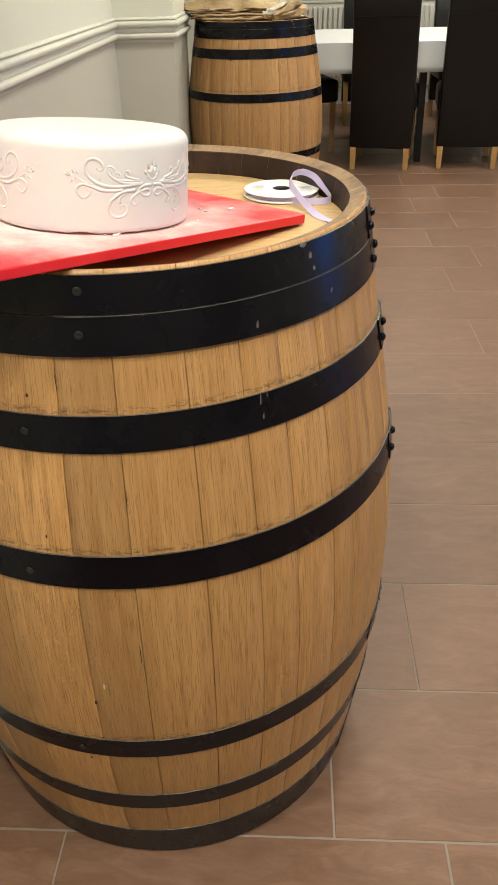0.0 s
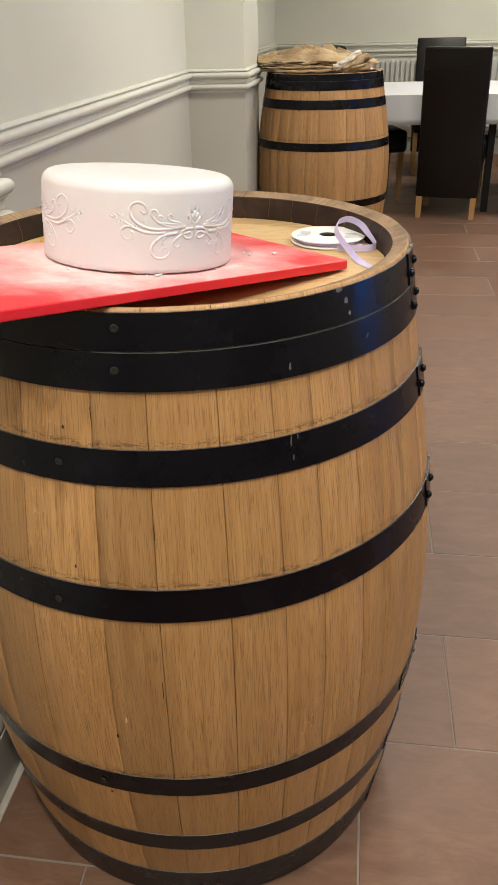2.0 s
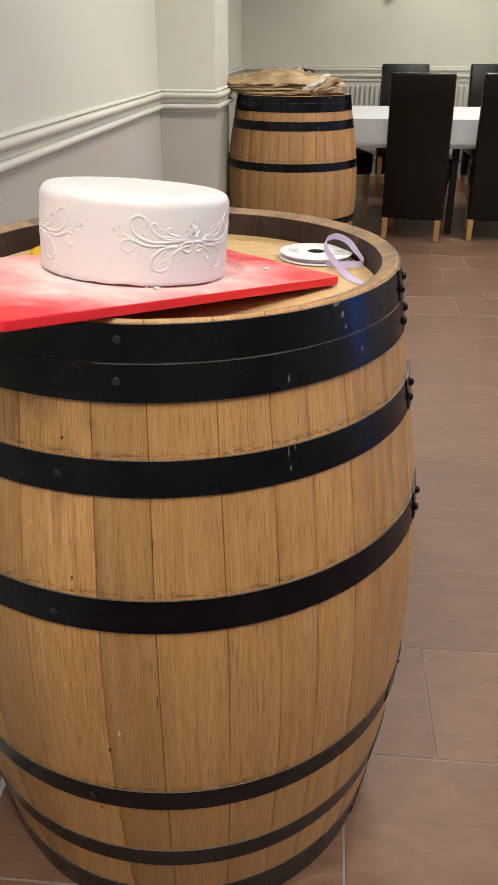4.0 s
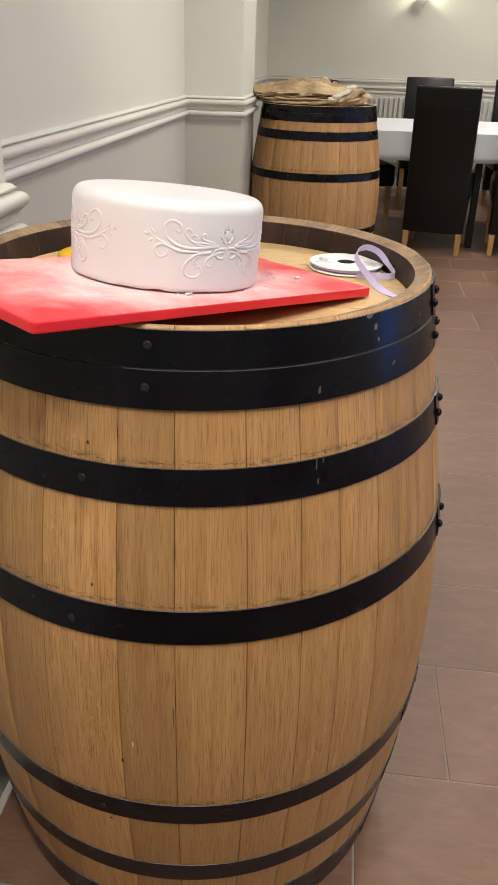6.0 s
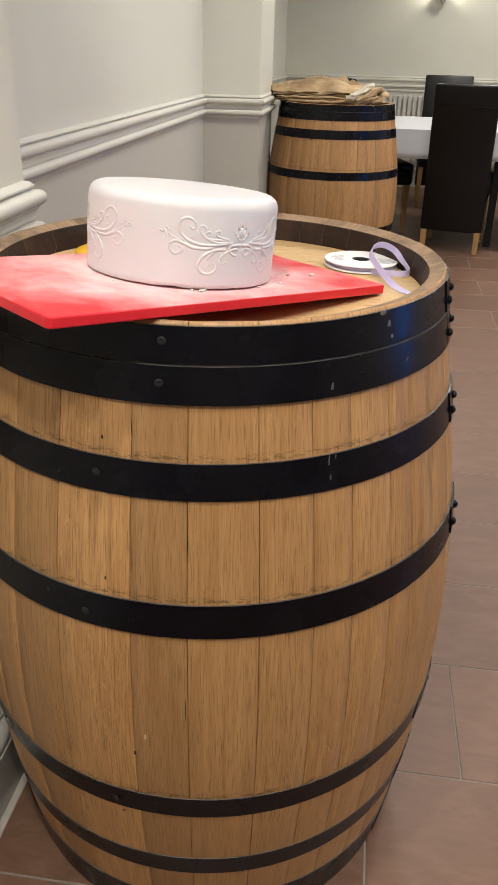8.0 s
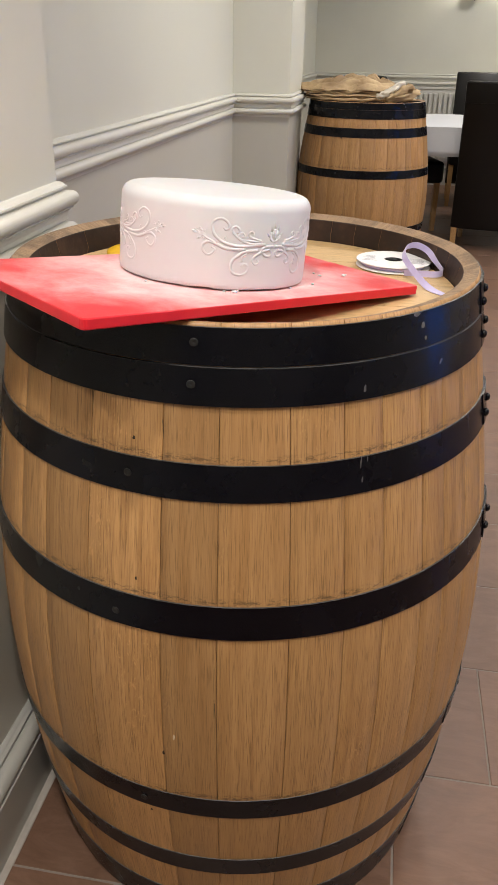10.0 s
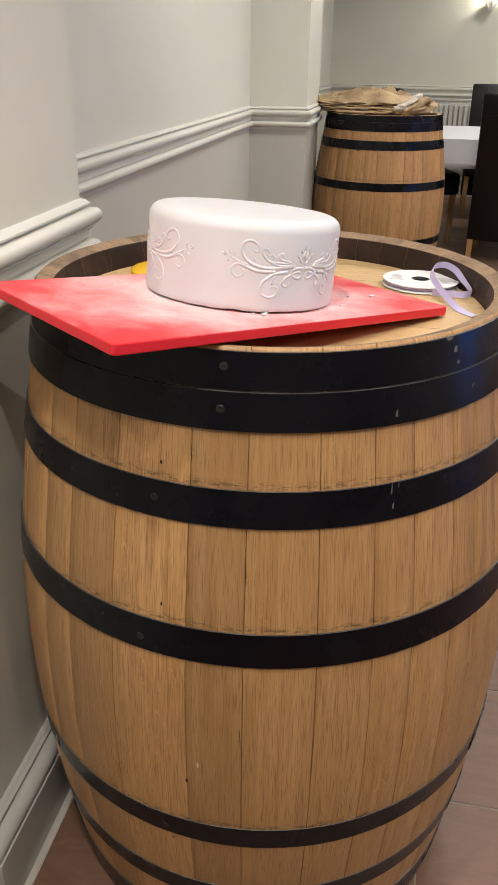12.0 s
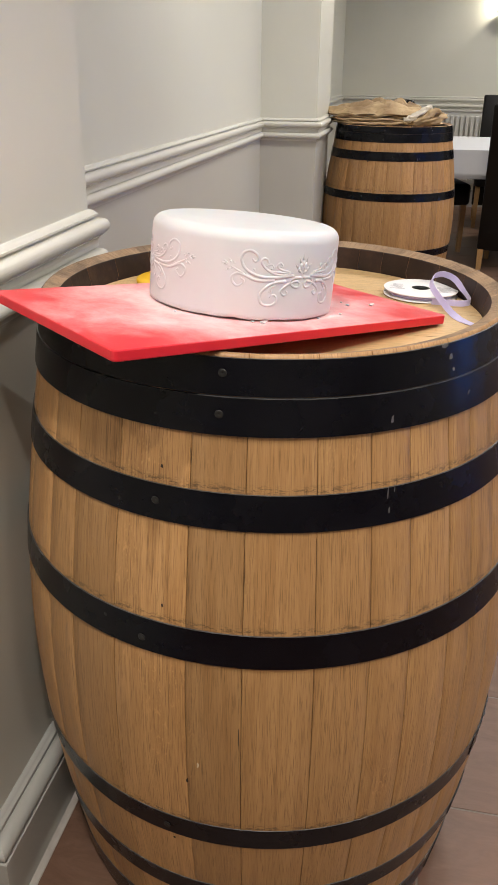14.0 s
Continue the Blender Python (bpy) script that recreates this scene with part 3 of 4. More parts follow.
CURLS = [  # thickness, then the line of one scroll (one arm, mirrored for the other)
    (0.0017, ((-0.0122, 0.0028), (-0.0261, 0.0014), (-0.0404, -0.0001), (-0.0542, 0.0011), (-0.0643, 0.0047), (-0.0716, 0.0107), (-0.0747, 0.0186), (-0.0725, 0.0256), (-0.0654, 0.0282), (-0.0582, 0.0246), (-0.0564, 0.0190), (-0.0598, 0.0167), (-0.0627, 0.0194))),
    (0.0014, ((-0.0148, 0.0034), (-0.0286, 0.0028), (-0.0393, 0.0053), (-0.0469, 0.0097), (-0.0519, 0.0157), (-0.0508, 0.0203), (-0.0462, 0.0197), (-0.0446, 0.0157), (-0.0474, 0.0143))),
    (0.0012, ((-0.0161, 0.0051), (-0.0286, 0.0059), (-0.0381, 0.0064), (-0.0451, 0.0079), (-0.0451, 0.0127), (-0.0404, 0.0143), (-0.0381, 0.0109), (-0.0409, 0.0095))),
    (0.0012, ((-0.0174, 0.0064), (-0.0249, 0.0080), (-0.0317, 0.0105), (-0.0329, 0.0142), (-0.0298, 0.0160), (-0.0274, 0.0134), (-0.0298, 0.0120))),
    (0.0016, ((-0.0357, -0.0032), (-0.0564, -0.0036), (-0.0698, 0.0011), (-0.0776, 0.0029), (-0.0836, -0.0008), (-0.0831, -0.0067), (-0.0782, -0.0110), (-0.0725, -0.0088), (-0.0703, -0.0049), (-0.0738, -0.0024))),
    (0.0016, ((-0.0212, -0.0037), (-0.0357, -0.0055), (-0.0439, -0.0102), (-0.0501, -0.0162), (-0.0515, -0.0241), (-0.0469, -0.0301), (-0.0381, -0.0309), (-0.0319, -0.0267), (-0.0322, -0.0207), (-0.0369, -0.0190), (-0.0393, -0.0222))),
    (0.0013, ((-0.0056, -0.0031), (-0.0161, -0.0058), (-0.0249, -0.0113), (-0.0266, -0.0161), (-0.0224, -0.0194), (-0.0187, -0.0166), (-0.0212, -0.0141))),
    (0.0012, ((-0.0346, -0.0076), (-0.0393, -0.0117), (-0.0386, -0.0163), (-0.0416, -0.0151))),
    (0.0015, ((-0.0014, 0.0006), (-0.0109, 0.0002), (-0.0161, -0.0032), (-0.0122, -0.0091), (-0.0056, -0.0104), (-0.0028, -0.0066), (-0.0056, -0.0039))),
    (0.0013, ((-0.0716, 0.0027), (-0.0787, 0.0061), (-0.0853, 0.0096))),
]
LEAVES = [(-0.0853, 0.0096, 162, 0.0166), (-0.0864, 0.0104, 146, 0.0121), (-0.0842, 0.0121, 127, 0.0089), (-0.0853, 0.0084, 214, 0.0097), (-0.0822, 0.0114, 95, 0.0053), (-0.0827, 0.0086, 238, 0.0059), (-0.0605, 0.0103, 293, 0.0053), (0.0000, 0.0045, 145, 0.0122), (-0.0665, 0.0047, 224, 0.0064)]
FLEUR = [(91, 0.024), (72, 0.021), (108, 0.019), (46, 0.015), (134, 0.014)]


def motif_mesh():
    """One scrollwork motif wrapped on the cake's side, its middle at angle 0."""
    verts, faces = [], []
    zc, rr = 0.049, CAKE_R

    def wrap(p, sunk):
        a = p.x / rr
        return Vector(((rr - sunk) * math.cos(a), (rr - sunk) * math.sin(a), zc + p.y))

    def add(pts, r0, r1):
        v, f = tube([wrap(p, 0.5 * max(r0, r1)) for p in pts], r0, r1, 8)
        k = len(verts)
        verts.extend(v)
        faces.extend(tuple(i + k for i in q) for q in f)

    def leaf(x, y, deg, length):
        d = Vector((math.cos(radians(deg)), math.sin(radians(deg))))
        base = Vector((x, y))
        pts = [base + d * length * f for f in (0, 0.25, 0.5, 0.75, 1.0)]
        add(pts[:3], 0.0009, 0.0019)
        add(pts[2:], 0.0019, 0.0006)

    for side in (1, -1):
        for thick, line in CURLS:
            add(smooth_path([(side * x, y) for x, y in line], 5), thick * 1.5, thick * 1.1)
        for x, y, deg, length in LEAVES:
            leaf(side * x, y, deg if side > 0 else 180 - deg, length)
    for deg, length in FLEUR:
        d = Vector((math.cos(radians(deg)), math.sin(radians(deg))))
        leaf(d.x * 0.004, 0.004 + d.y * 0.004, deg, length)
    return mesh_of("scroll_relief", verts, faces, FONDANT, True)


def make_cake():
    cake = new("cake")
    cake.matrix_basis = BOARD @ Matrix.Translation((CAKE_U, CAKE_V, BT + 0.0012))
    prof = [(0.0001, 0.0), (CAKE_R - 0.004, 0.0), (CAKE_R - 0.0005, 0.0015), (CAKE_R, 0.006), (CAKE_R, 0.03), (CAKE_R, 0.06)]
    rr = 0.014
    for i in range(8):
        a = math.pi / 2 * i / 7
        prof.append((CAKE_R - rr + rr * math.cos(a), CAKE_H - rr + rr * math.sin(a)))
    prof += [(CAKE_R * 0.6, CAKE_H + 0.0006), (CAKE_R * 0.3, CAKE_H + 0.001), (0.0001, CAKE_H + 0.001)]
    v, f = lathe(prof, 96, False)
    out = []
    for x, y, z in v:
        a = math.atan2(y, x)
        k = 1 + 0.0022 * noise.noise(Vector((math.cos(a) * 1.5, math.sin(a) * 1.5, z * 12)))
        lift = 0.0022 * max(0, noise.noise(Vector((math.cos(a) * 5, math.sin(a) * 5, 3)))) if z < 0.005 else 0
        out.append((x * k, y * k, z + lift))
    put("fondant_icing", mesh_of("fondant_icing", out, f, FONDANT, True), cake)
    relief = motif_mesh()
    turn = CAKE_TURN
    for i in (0, 1, -0.95):
        put("scroll_relief", relief, cake, "raised white scrollwork of piped icing", at=pose(0, 0, 0, 0, 0, turn + 120 * i))
    return tagged(cake, "round white fondant cake with raised scrollwork on a red board", "cake")


CAKE_TURN = -93
make_cake()


# ---- ribbon spool ----
SPOOL = (0.199, 0.130, BH - 0.040)
CARD = painted("white_card", (0.80, 0.79, 0.80), 0.5, 0.03)
INK = painted("grey_print", (0.42, 0.42, 0.45), 0.6)


def satin():
    n = Nodes("lilac_satin", (0.50, 0.45, 0.72), 0.35)
    a = n.noise(n.coords((1, 1, 1)), 30, 3)
    n.colour(n.ramp(a, [(0.3, (0.46, 0.41, 0.69)), (0.7, (0.56, 0.52, 0.78))]))
    n.b.inputs["Sheen Weight"].default_value = 0.4
    return n.m


SATIN = satin()


def make_spool():
    spool = new("ribbon_spool")
    spool.matrix_basis = pose(*SPOOL, -0.5, 0.8, 0) @ pose(0, 0, 0.001)
    r, hole, h = 0.0545, 0.0135, 0.0095
    for z in (0.0, h - 0.0016):
        put("flange", mesh_of("flange", *lathe([(hole, z), (r - 0.0005, z), (r, z + 0.0008), (r - 0.0005, z + 0.0016), (hole, z + 0.0016)], 64), CARD), spool, "white printed card disc")
    put("core", mesh_of("core", *lathe([(hole - 0.002, 0.0005), (hole, 0.0005), (hole, h - 0.0003), (hole - 0.002, h - 0.0003)], 32), DARK_METAL, True), spool)
    put("wound_ribbon", mesh_of("wound_ribbon", *lathe([(hole, 0.0022), (r - 0.007, 0.0022), (r - 0.006, h / 2), (r - 0.007, h - 0.0022), (hole, h - 0.0022)], 64), SATIN, True), spool, "lilac satin ribbon")
    rows = random.Random(3)
    for side, y0 in ((-1, 0.013), (1, 0.008)):
        for i in range(6):
            w = rows.uniform(0.012, 0.022)
            x = side * 0.034 + rows.uniform(-0.002, 0.002)
            y = y0 - 0.0055 * i
            if math.hypot(abs(x) + w / 2, y) < r - 0.004:
                part("print_line", box_bm(x - w / 2, y - 0.0008, h + 0.0001, x + w / 2, y + 0.0008, h + 0.0003), INK, spool)
    path = smooth_path(LOOP, 8)
    verts, faces = [], []
    for i, p in enumerate(path):
        f = i / (len(path) - 1)
        d = (path[min(i + 1, len(path) - 1)] - path[max(i - 1, 0)]).normalized()
        wide = Vector((0, 0, 1)).lerp(Vector((0.75, -0.35, 0.75)), min(1, max(0, (f - 0.45) * 3)))
        if f > 0.8:
            wide = wide.lerp(Vector((0.9, 0.45, 0.1)), (f - 0.8) * 5)
        wide = (wide - d * d.dot(wide)).normalized() * 0.0043
        nrm = d.cross(wide).normalized() * 0.0003
        verts += [p - wide - nrm, p + wide - nrm, p + wide + nrm, p - wide + nrm]
    for i in range(len(path) - 1):
        for k in range(4):
            q = (k + 1) % 4
            faces.append((i * 4 + k, i * 4 + q, i * 4 + 4 + q, i * 4 + 4 + k))
    faces += [(3, 2, 1, 0), tuple(range(len(verts) - 4, len(verts)))]
    tail = put("loose_ribbon", mesh_of("loose_ribbon", verts, faces, SATIN), spool, "loose loop of lilac satin ribbon")
    tail.matrix_parent_inverse = spool.matrix_basis.inverted()
    return tagged(spool, "white spool of lilac satin ribbon lying on the barrel head", "ribbon spool")


LOOP = [(0.215, 0.067, 0.9175), (0.237, 0.065, 0.9175), (0.258, 0.066, 0.9175), (0.2685, 0.076, 0.918), (0.265, 0.095, 0.921), (0.257, 0.108, 0.928), (0.245, 0.109, 0.941),
        (0.228, 0.097, 0.950), (0.214, 0.087, 0.947), (0.213, 0.066, 0.940), (0.223, 0.043, 0.931), (0.239, 0.022, 0.918), (0.252, 0.004, 0.9125), (0.268, -0.016, 0.9118)]
make_spool()

# ---- yellow plastic disc half hidden behind the cake ----
YELLOW = painted("yellow_plastic", (0.85, 0.50, 0.015), 0.35, 0.08)
disc = put("icing_smoother", mesh_of("icing_smoother", *lathe([(0.0001, 0.0), (0.058, 0.0), (0.060, 0.002), (0.060, 0.006), (0.058, 0.008), (0.045, 0.0085), (0.0001, 0.009)], 48, False), YELLOW, True))
disc.matrix_basis = pose(-0.175, 0.115, BH - 0.0398)
tagged(disc, "yellow plastic disc lying on the barrel head beside the cake", "kitchen tool")


# ---- crumbs of icing on the board ----
def make_crumb(u, v, s, seed):
    bm = bmesh.new()
    bmesh.ops.create_icosphere(bm, subdivisions=2, radius=s)
    for w in bm.verts:
        w.co *= 1 + 0.5 * noise.noise(w.co * (1.5 / s) + Vector((seed, 0, 0)))
        w.co.z *= 0.55
    ob = part("icing_crumb", bm, FONDANT, smooth=True, at=BOARD @ Matrix.Translation((u, v, BT + s * 0.4)))
    tagged(ob, "small white crumb of icing on the red board", "icing crumb", "icing crumbs")


for i, (u, v, s) in enumerate([(0.215, 0.042, 0.0032), (0.222, 0.046, 0.0025), (0.207, 0.050, 0.002), (0.430, 0.075, 0.0028), (0.437, 0.078, 0.0022),
                               (0.400, 0.100, 0.0018), (0.396, 0.085, 0.0022), (0.345, 0.048, 0.002), (0.150, 0.120, 0.0018), (0.300, 0.040, 0.0016)]):
    make_crumb(u, v, s, i * 7.3)


# ---- sacks folded on the second barrel ----
def hessian(name, light, dark):
    n = Nodes(name, light, 0.85)
    v = n.coords((1, 1, 1))
    a = n.noise(v, 7, 5)
    wx = n.add("ShaderNodeTexWave", bands_direction="X")
    wx.inputs["Scale"].default_value = 160
    wy = n.add("ShaderNodeTexWave", bands_direction="Y")
    wy.inputs["Scale"].default_value = 160
    n.link(v, wx.inputs["Vector"]), n.link(v, wy.inputs["Vector"])
    weave = n.mix(0.5, wx.outputs["Color"], wy.outputs["Color"])
    spot = n.noise(v, 38, 4, 0.7)
    col = n.ramp(a, [(0.3, dark), (0.65, light)])
    n.colour(n.mix(n.grey(spot, 0.62, 0.7, 0, 0.6), col, tuple(c * 0.45 for c in dark)))
    n.bump(weave, 0.25, 0.002)
    return n.m


HESSIAN = hessian("brown_hessian", (0.56, 0.42, 0.245), (0.24, 0.155, 0.08))
PALE_LINING = painted("pale_sack_lining", (0.72, 0.66, 0.56), 0.5, 0.1)


SX, SY = 0.012, 3.66


def fold_layer(x0, x1, lift, thick, depth, seed, at, label):
    """One turned-over layer of sacking: a flat loop with a rounded, wavy front edge."""
    nx, verts, faces = 48, [], []
    section = []
    for i in range(9):
        a = math.pi / 2 + math.pi * i / 8
        section.append((math.cos(a) * 0.5, math.sin(a) * 0.5))
    section = [(1.2, 0.5)] + section + [(1.2, -0.5)]
    n = len(section)
    for i in range(nx + 1):
        f = i / nx
        x = x0 + (x1 - x0) * f
        taper = min(1, 5 * f + 0.15, 6 * (1 - f) + 0.25)
        w = 0.028 * noise.noise(Vector((x * 9, seed, 0))) + 0.010 * noise.noise(Vector((x * 31, seed, 7)))
        y = -depth * math.sqrt(max(0.02, 1 - (abs(x - (x0 + x1) / 2) / ((x1 - x0) * 0.56)) ** 2.6)) + w
        z = lift(f) + 0.006 * noise.noise(Vector((x * 13, seed, 4)))
        for cy, cz in section:
            yy = y + (cy + 0.5) * thick * taper if cy < 1 else 0.12
            ripple = 0.004 * noise.noise(Vector((x * 20, yy * 20, seed)))
            verts.append((x, yy, z + cz * thick * taper + ripple))
    for i in range(nx):
        for k in range(n):
            q = (k + 1) % n
            faces.append((i * n + k, i * n + q, (i + 1) * n + q, (i + 1) * n + k))
    faces += [tuple(range(n))[::-1], tuple(range(nx * n, nx * n + n))]
    ob = put("hessian_sack", mesh_of("hessian_sack", verts, faces, HESSIAN, True), at=at)
    return tagged(ob, label, "sack", "sacks on the barrel")


def tent_sack(at):
    """The top sack: lies in a broad hump with long creases, drawn out to a point at one end."""
    nx, ny, verts, faces = 90, 84, [], []
    hx = [-0.36, -0.30, -0.22, -0.12, -0.05, 0.00, 0.05, 0.14]
    hz = [0.003, 0.010, 0.022, 0.046, 0.063, 0.058, 0.035, 0.006]
    for i in range(nx + 1):
        x = -0.36 + 0.50 * i / nx
        h = float(np.interp(x, hx, hz))
        half = 0.19 * min(1, 0.25 + 3.2 * i / nx, 0.45 + 2.5 * (1 - i / nx))
        for j in range(ny + 1):
            v = 2 * j / ny - 1
            g = (1 - abs(v) ** 2.6)
            p = Vector((x * 5 + v * 2.6, v * 3.4 - x * 4.5, 6.0))
            crease = min(1, abs(noise.noise(p * 0.85)) * 3.4)
            fine = min(1, abs(noise.noise(p * 1.9 + Vector((4, 0, 0)))) * 3.2)
            z = h * g * (0.72 + 0.18 * crease) + (0.020 * crease + 0.015 * fine - 0.011) * (0.35 + g)
            lap = (v * 2.6 + x * 2.0 + 0.5 * noise.noise(Vector((x * 7, 3.0, 0)))) % 1.0
            z += (0.019 * lap ** 1.5 - 0.005) * min(1, 1.6 * (1 - abs(v))) * min(1, h * 25)
            edge = 1 + 0.10 * noise.noise(Vector((x * 10, 2.0 * (v > 0), 1)))
            verts.append((x, v * half * edge + 0.02, z))
    n = ny + 1
    for i in range(nx):
        for j in range(ny):
            faces.append((i * n + j, (i + 1) * n + j, (i + 1) * n + j + 1, i * n + j + 1))
    ob = put("hessian_sack", mesh_of("hessian_sack", verts, faces, HESSIAN, True), at=at)
    sol = ob.modifiers.new("thick", "SOLIDIFY")
    sol.thickness = 0.003
    return tagged(ob, "rumpled brown hessian sack lying on folded ones", "sack", "sacks on the barrel")


def twist(points, r0, r1, material, seed, label, name="hessian_sack"):
    """A twisted, flattened roll of cloth along points."""
    path = smooth_path(points, 8)
    v, f = tube(path, r0, r1, 16)
    out = []
    for i, p in enumerate(v):
        c = path[i // 16]
        k = 0.55 + 1.7 * abs(noise.noise(Vector((i % 16 * 1.7, (i // 16) * 0.16, seed))))
        d = (p - c) * k
        d.z *= 0.8
        out.append(c + d)
    ob = put(name, mesh_of(name, out, f, material, True), at=Matrix.Translation((SX, SY, 0)))
    return tagged(ob, label, "sack", "sacks on the barrel")


for x0, x1, z, drop, thick, depth, seed, turn, words in (
        (-0.330, 0.255, 0.957, 0.000, 0.012, 0.205, 1.0, 3, "bottom layer of folded brown hessian sacks"),
        (-0.345, 0.200, 0.967, 0.002, 0.009, 0.190, 5.0, 1, "thin folded layer of a brown hessian sack"),
        (-0.338, 0.150, 0.977, 0.004, 0.010, 0.196, 9.0, 4, "thin folded layer of a brown hessian sack"),
        (-0.358, 0.130, 0.988, 0.006, 0.009, 0.178, 14.0, 2, "thin folded layer of a brown hessian sack"),
        (-0.350, 0.100, 0.998, 0.006, 0.010, 0.184, 21.0, 4, "upper folded layer of a brown hessian sack")):
    fold_layer(x0, x1, lambda f: z - drop * f, thick, depth, seed, pose(SX, SY, 0, 0, 0, turn), words)
tent_sack(pose(SX, SY - 0.02, 0.996, 0, 0, 2))
twist([(0.06, -0.20, 0.972), (0.10, -0.215, 0.990), (0.145, -0.21, 1.022), (0.19, -0.19, 1.042)], 0.022, 0.014, PALE_LINING, 3.0, "pale shiny sack lining pulled out of the sacks", "sack_lining")
twist([(0.11, -0.21, 0.966), (0.15, -0.215, 0.985), (0.19, -0.205, 1.010), (0.235, -0.18, 1.022)], 0.022, 0.020, HESSIAN, 8.0, "twisted end of a brown hessian sack")
twist([(0.10, -0.19, 0.960), (0.17, -0.20, 0.968), (0.225, -0.17, 0.985), (0.26, -0.12, 0.995)], 0.024, 0.020, HESSIAN, 12.0, "bunched end of a brown hessian sack")


# ---- dining chairs ----
def slab_bm(x0, x1, rows, bevel=0.02):
    """A padded slab between x0 and x1; rows of (z, front y, rear y)."""
    bm = bmesh.new()
    rings = []
    for z, a, b in rows:
        rings.append([bm.verts.new(p) for p in ((x0, a, z), (x1, a, z), (x1, b, z), (x0, b, z))])
    for ra, rb in zip(rings, rings[1:]):
        for k in range(4):
            bm.faces.new((ra[k], ra[(k + 1) % 4], rb[(k + 1) % 4], rb[k]))
    bm.faces.new(rings[0][::-1])
    bm.faces.new(rings[-1])
    bmesh.ops.recalc_face_normals(bm, faces=bm.faces)
    sharp = [e for e in bm.edges if len(e.link_faces) == 2 and e.calc_face_angle(0) > 0.6]
    bmesh.ops.bevel(bm, geom=sharp, offset=bevel, segments=3, profile=0.5, affect="EDGES")
    return bm


def make_chair():
    """A high-backed covered chair facing +y, its back's rear foot at y 0."""
    chair = new("dining_chair")
    w = 0.20
    part("backrest", slab_bm(-w, w, [(0.135, 0.0, 0.075), (0.45, 0.0, 0.075), (0.80, -0.022, 0.045), (1.03, -0.062, -0.005)], 0.014), LEATHER, chair, smooth=True)
    part("seam", box_bm(-w + 0.004, -0.0465, 0.902, w - 0.004, -0.040, 0.905), LEATHER, chair)
    part("seat", box_bm(-w - 0.01, 0.07, 0.335, w + 0.01, 0.46, 0.485, 0.03, 3), LEATHER, chair, smooth=True)
    for sx in (-1, 1):
        for y, top in ((0.022, 0.16), (0.42, 0.345)):
            bm = box_bm(sx * (w - 0.026) - 0.02, y - 0.02, 0, sx * (w - 0.026) + 0.02, y + 0.02, top, 0.002, 1)
            for v in bm.verts:
                if v.co.z < 0.05:
                    v.co.x += (sx * (w - 0.026) - v.co.x) * 0.22
                    v.co.y += (y - v.co.y) * 0.22
            part("leg", bm, OAK_LEG, chair, "pale oak leg")
    return tagged(chair, "high-backed black faux leather dining chair with pale oak legs", "dining chair", "chairs round the table")


chair = make_chair()
chair.matrix_basis = pose(0.785, 4.40, 0, 0, 0, -11)
for x, y, turn in ((1.355, 4.40, -6), (0.05, 5.08, -76), (0.845, 6.50, 178), (1.60, 6.52, 182), (1.95, 4.38, 0)):
    copy_thing(chair, pose(x, y, 0, 0, 0, turn))


# ---- table and cloth ----
TX0, TX1, TY0, TY1, TZ = 0.24, 2.6, 4.585, 5.75, 0.742


def make_table():
    table = new("dining_table")
    part("tabletop", box_bm(TX0, TY0, TZ - 0.028, TX1, TY1, TZ, 0.004), DARK_METAL, table)
    for x in (TX0 + 0.07, 1.07, TX1 - 0.07):
        for y in (TY0 + 0.07, TY1 - 0.07):
            part("leg", box_bm(x - 0.022, y - 0.022, 0, x + 0.022, y + 0.022, TZ - 0.028, 0.003), DARK_METAL, table, "dark metal leg")
    return tagged(table, "long dining table with dark legs under a white cloth", "table")


make_table()


def make_cloth():
    nx, ny, drop, g = 70, 34, 0.175, 0.006
    verts, faces = [], []

    def lines(lo, hi, n):
        """Grid lines with one right on each edge of the tabletop."""
        down = [drop * k / 5 for k in range(5, 0, -1)]
        top = [lo - g + (hi - lo + 2 * g) * k / (n - 10) for k in range(n - 9)]
        return [lo - g - q for q in down] + top + [hi + g + q for q in reversed(down)]
    xs, yv = lines(TX0, TX1, nx), lines(TY0, TY1, ny)

    def fold(c, lo, hi):
        if c < lo - g:
            return lo - g, lo - g - c
        if c > hi + g:
            return hi + g, c - hi - g
        return c, 0.0
    for x in xs:
        for y in yv:
            px, dx = fold(x, TX0, TX1)
            py, dy = fold(y, TY0, TY1)
            d = max(dx, dy)
            wave = 0.010 * math.sin(x * 14 + 0.6 * math.sin(x * 5)) * (dy / drop) + 0.006 * math.sin(y * 17) * (dx / drop)
            sgy = -1 if y < (TY0 + TY1) / 2 else 1
            sgx = -1 if x < (TX0 + TX1) / 2 else 1
            z = TZ + 0.003 - d + 0.0012 * noise.noise(Vector((x * 3, y * 3, 0)))
            verts.append((px + sgx * (0.02 * dx / drop + (wave if dx else 0)), py + sgy * (0.02 * dy / drop + (wave if dy else 0)), z))
    n = ny + 1
    for i in range(nx):
        for j in range(ny):
            faces.append((i * n + j, (i + 1) * n + j, (i + 1) * n + j + 1, i * n + j + 1))
    me = mesh_of("tablecloth", verts, faces, LINEN, True)
    me.set_sharp_from_angle(angle=radians(50))
    ob = put("tablecloth", me)
    sol = ob.modifiers.new("thick", "SOLIDIFY")
    sol.thickness, sol.offset = 0.002, 1
    tagged(ob, "white linen tablecloth hanging over a long table", "tablecloth")


make_cloth()


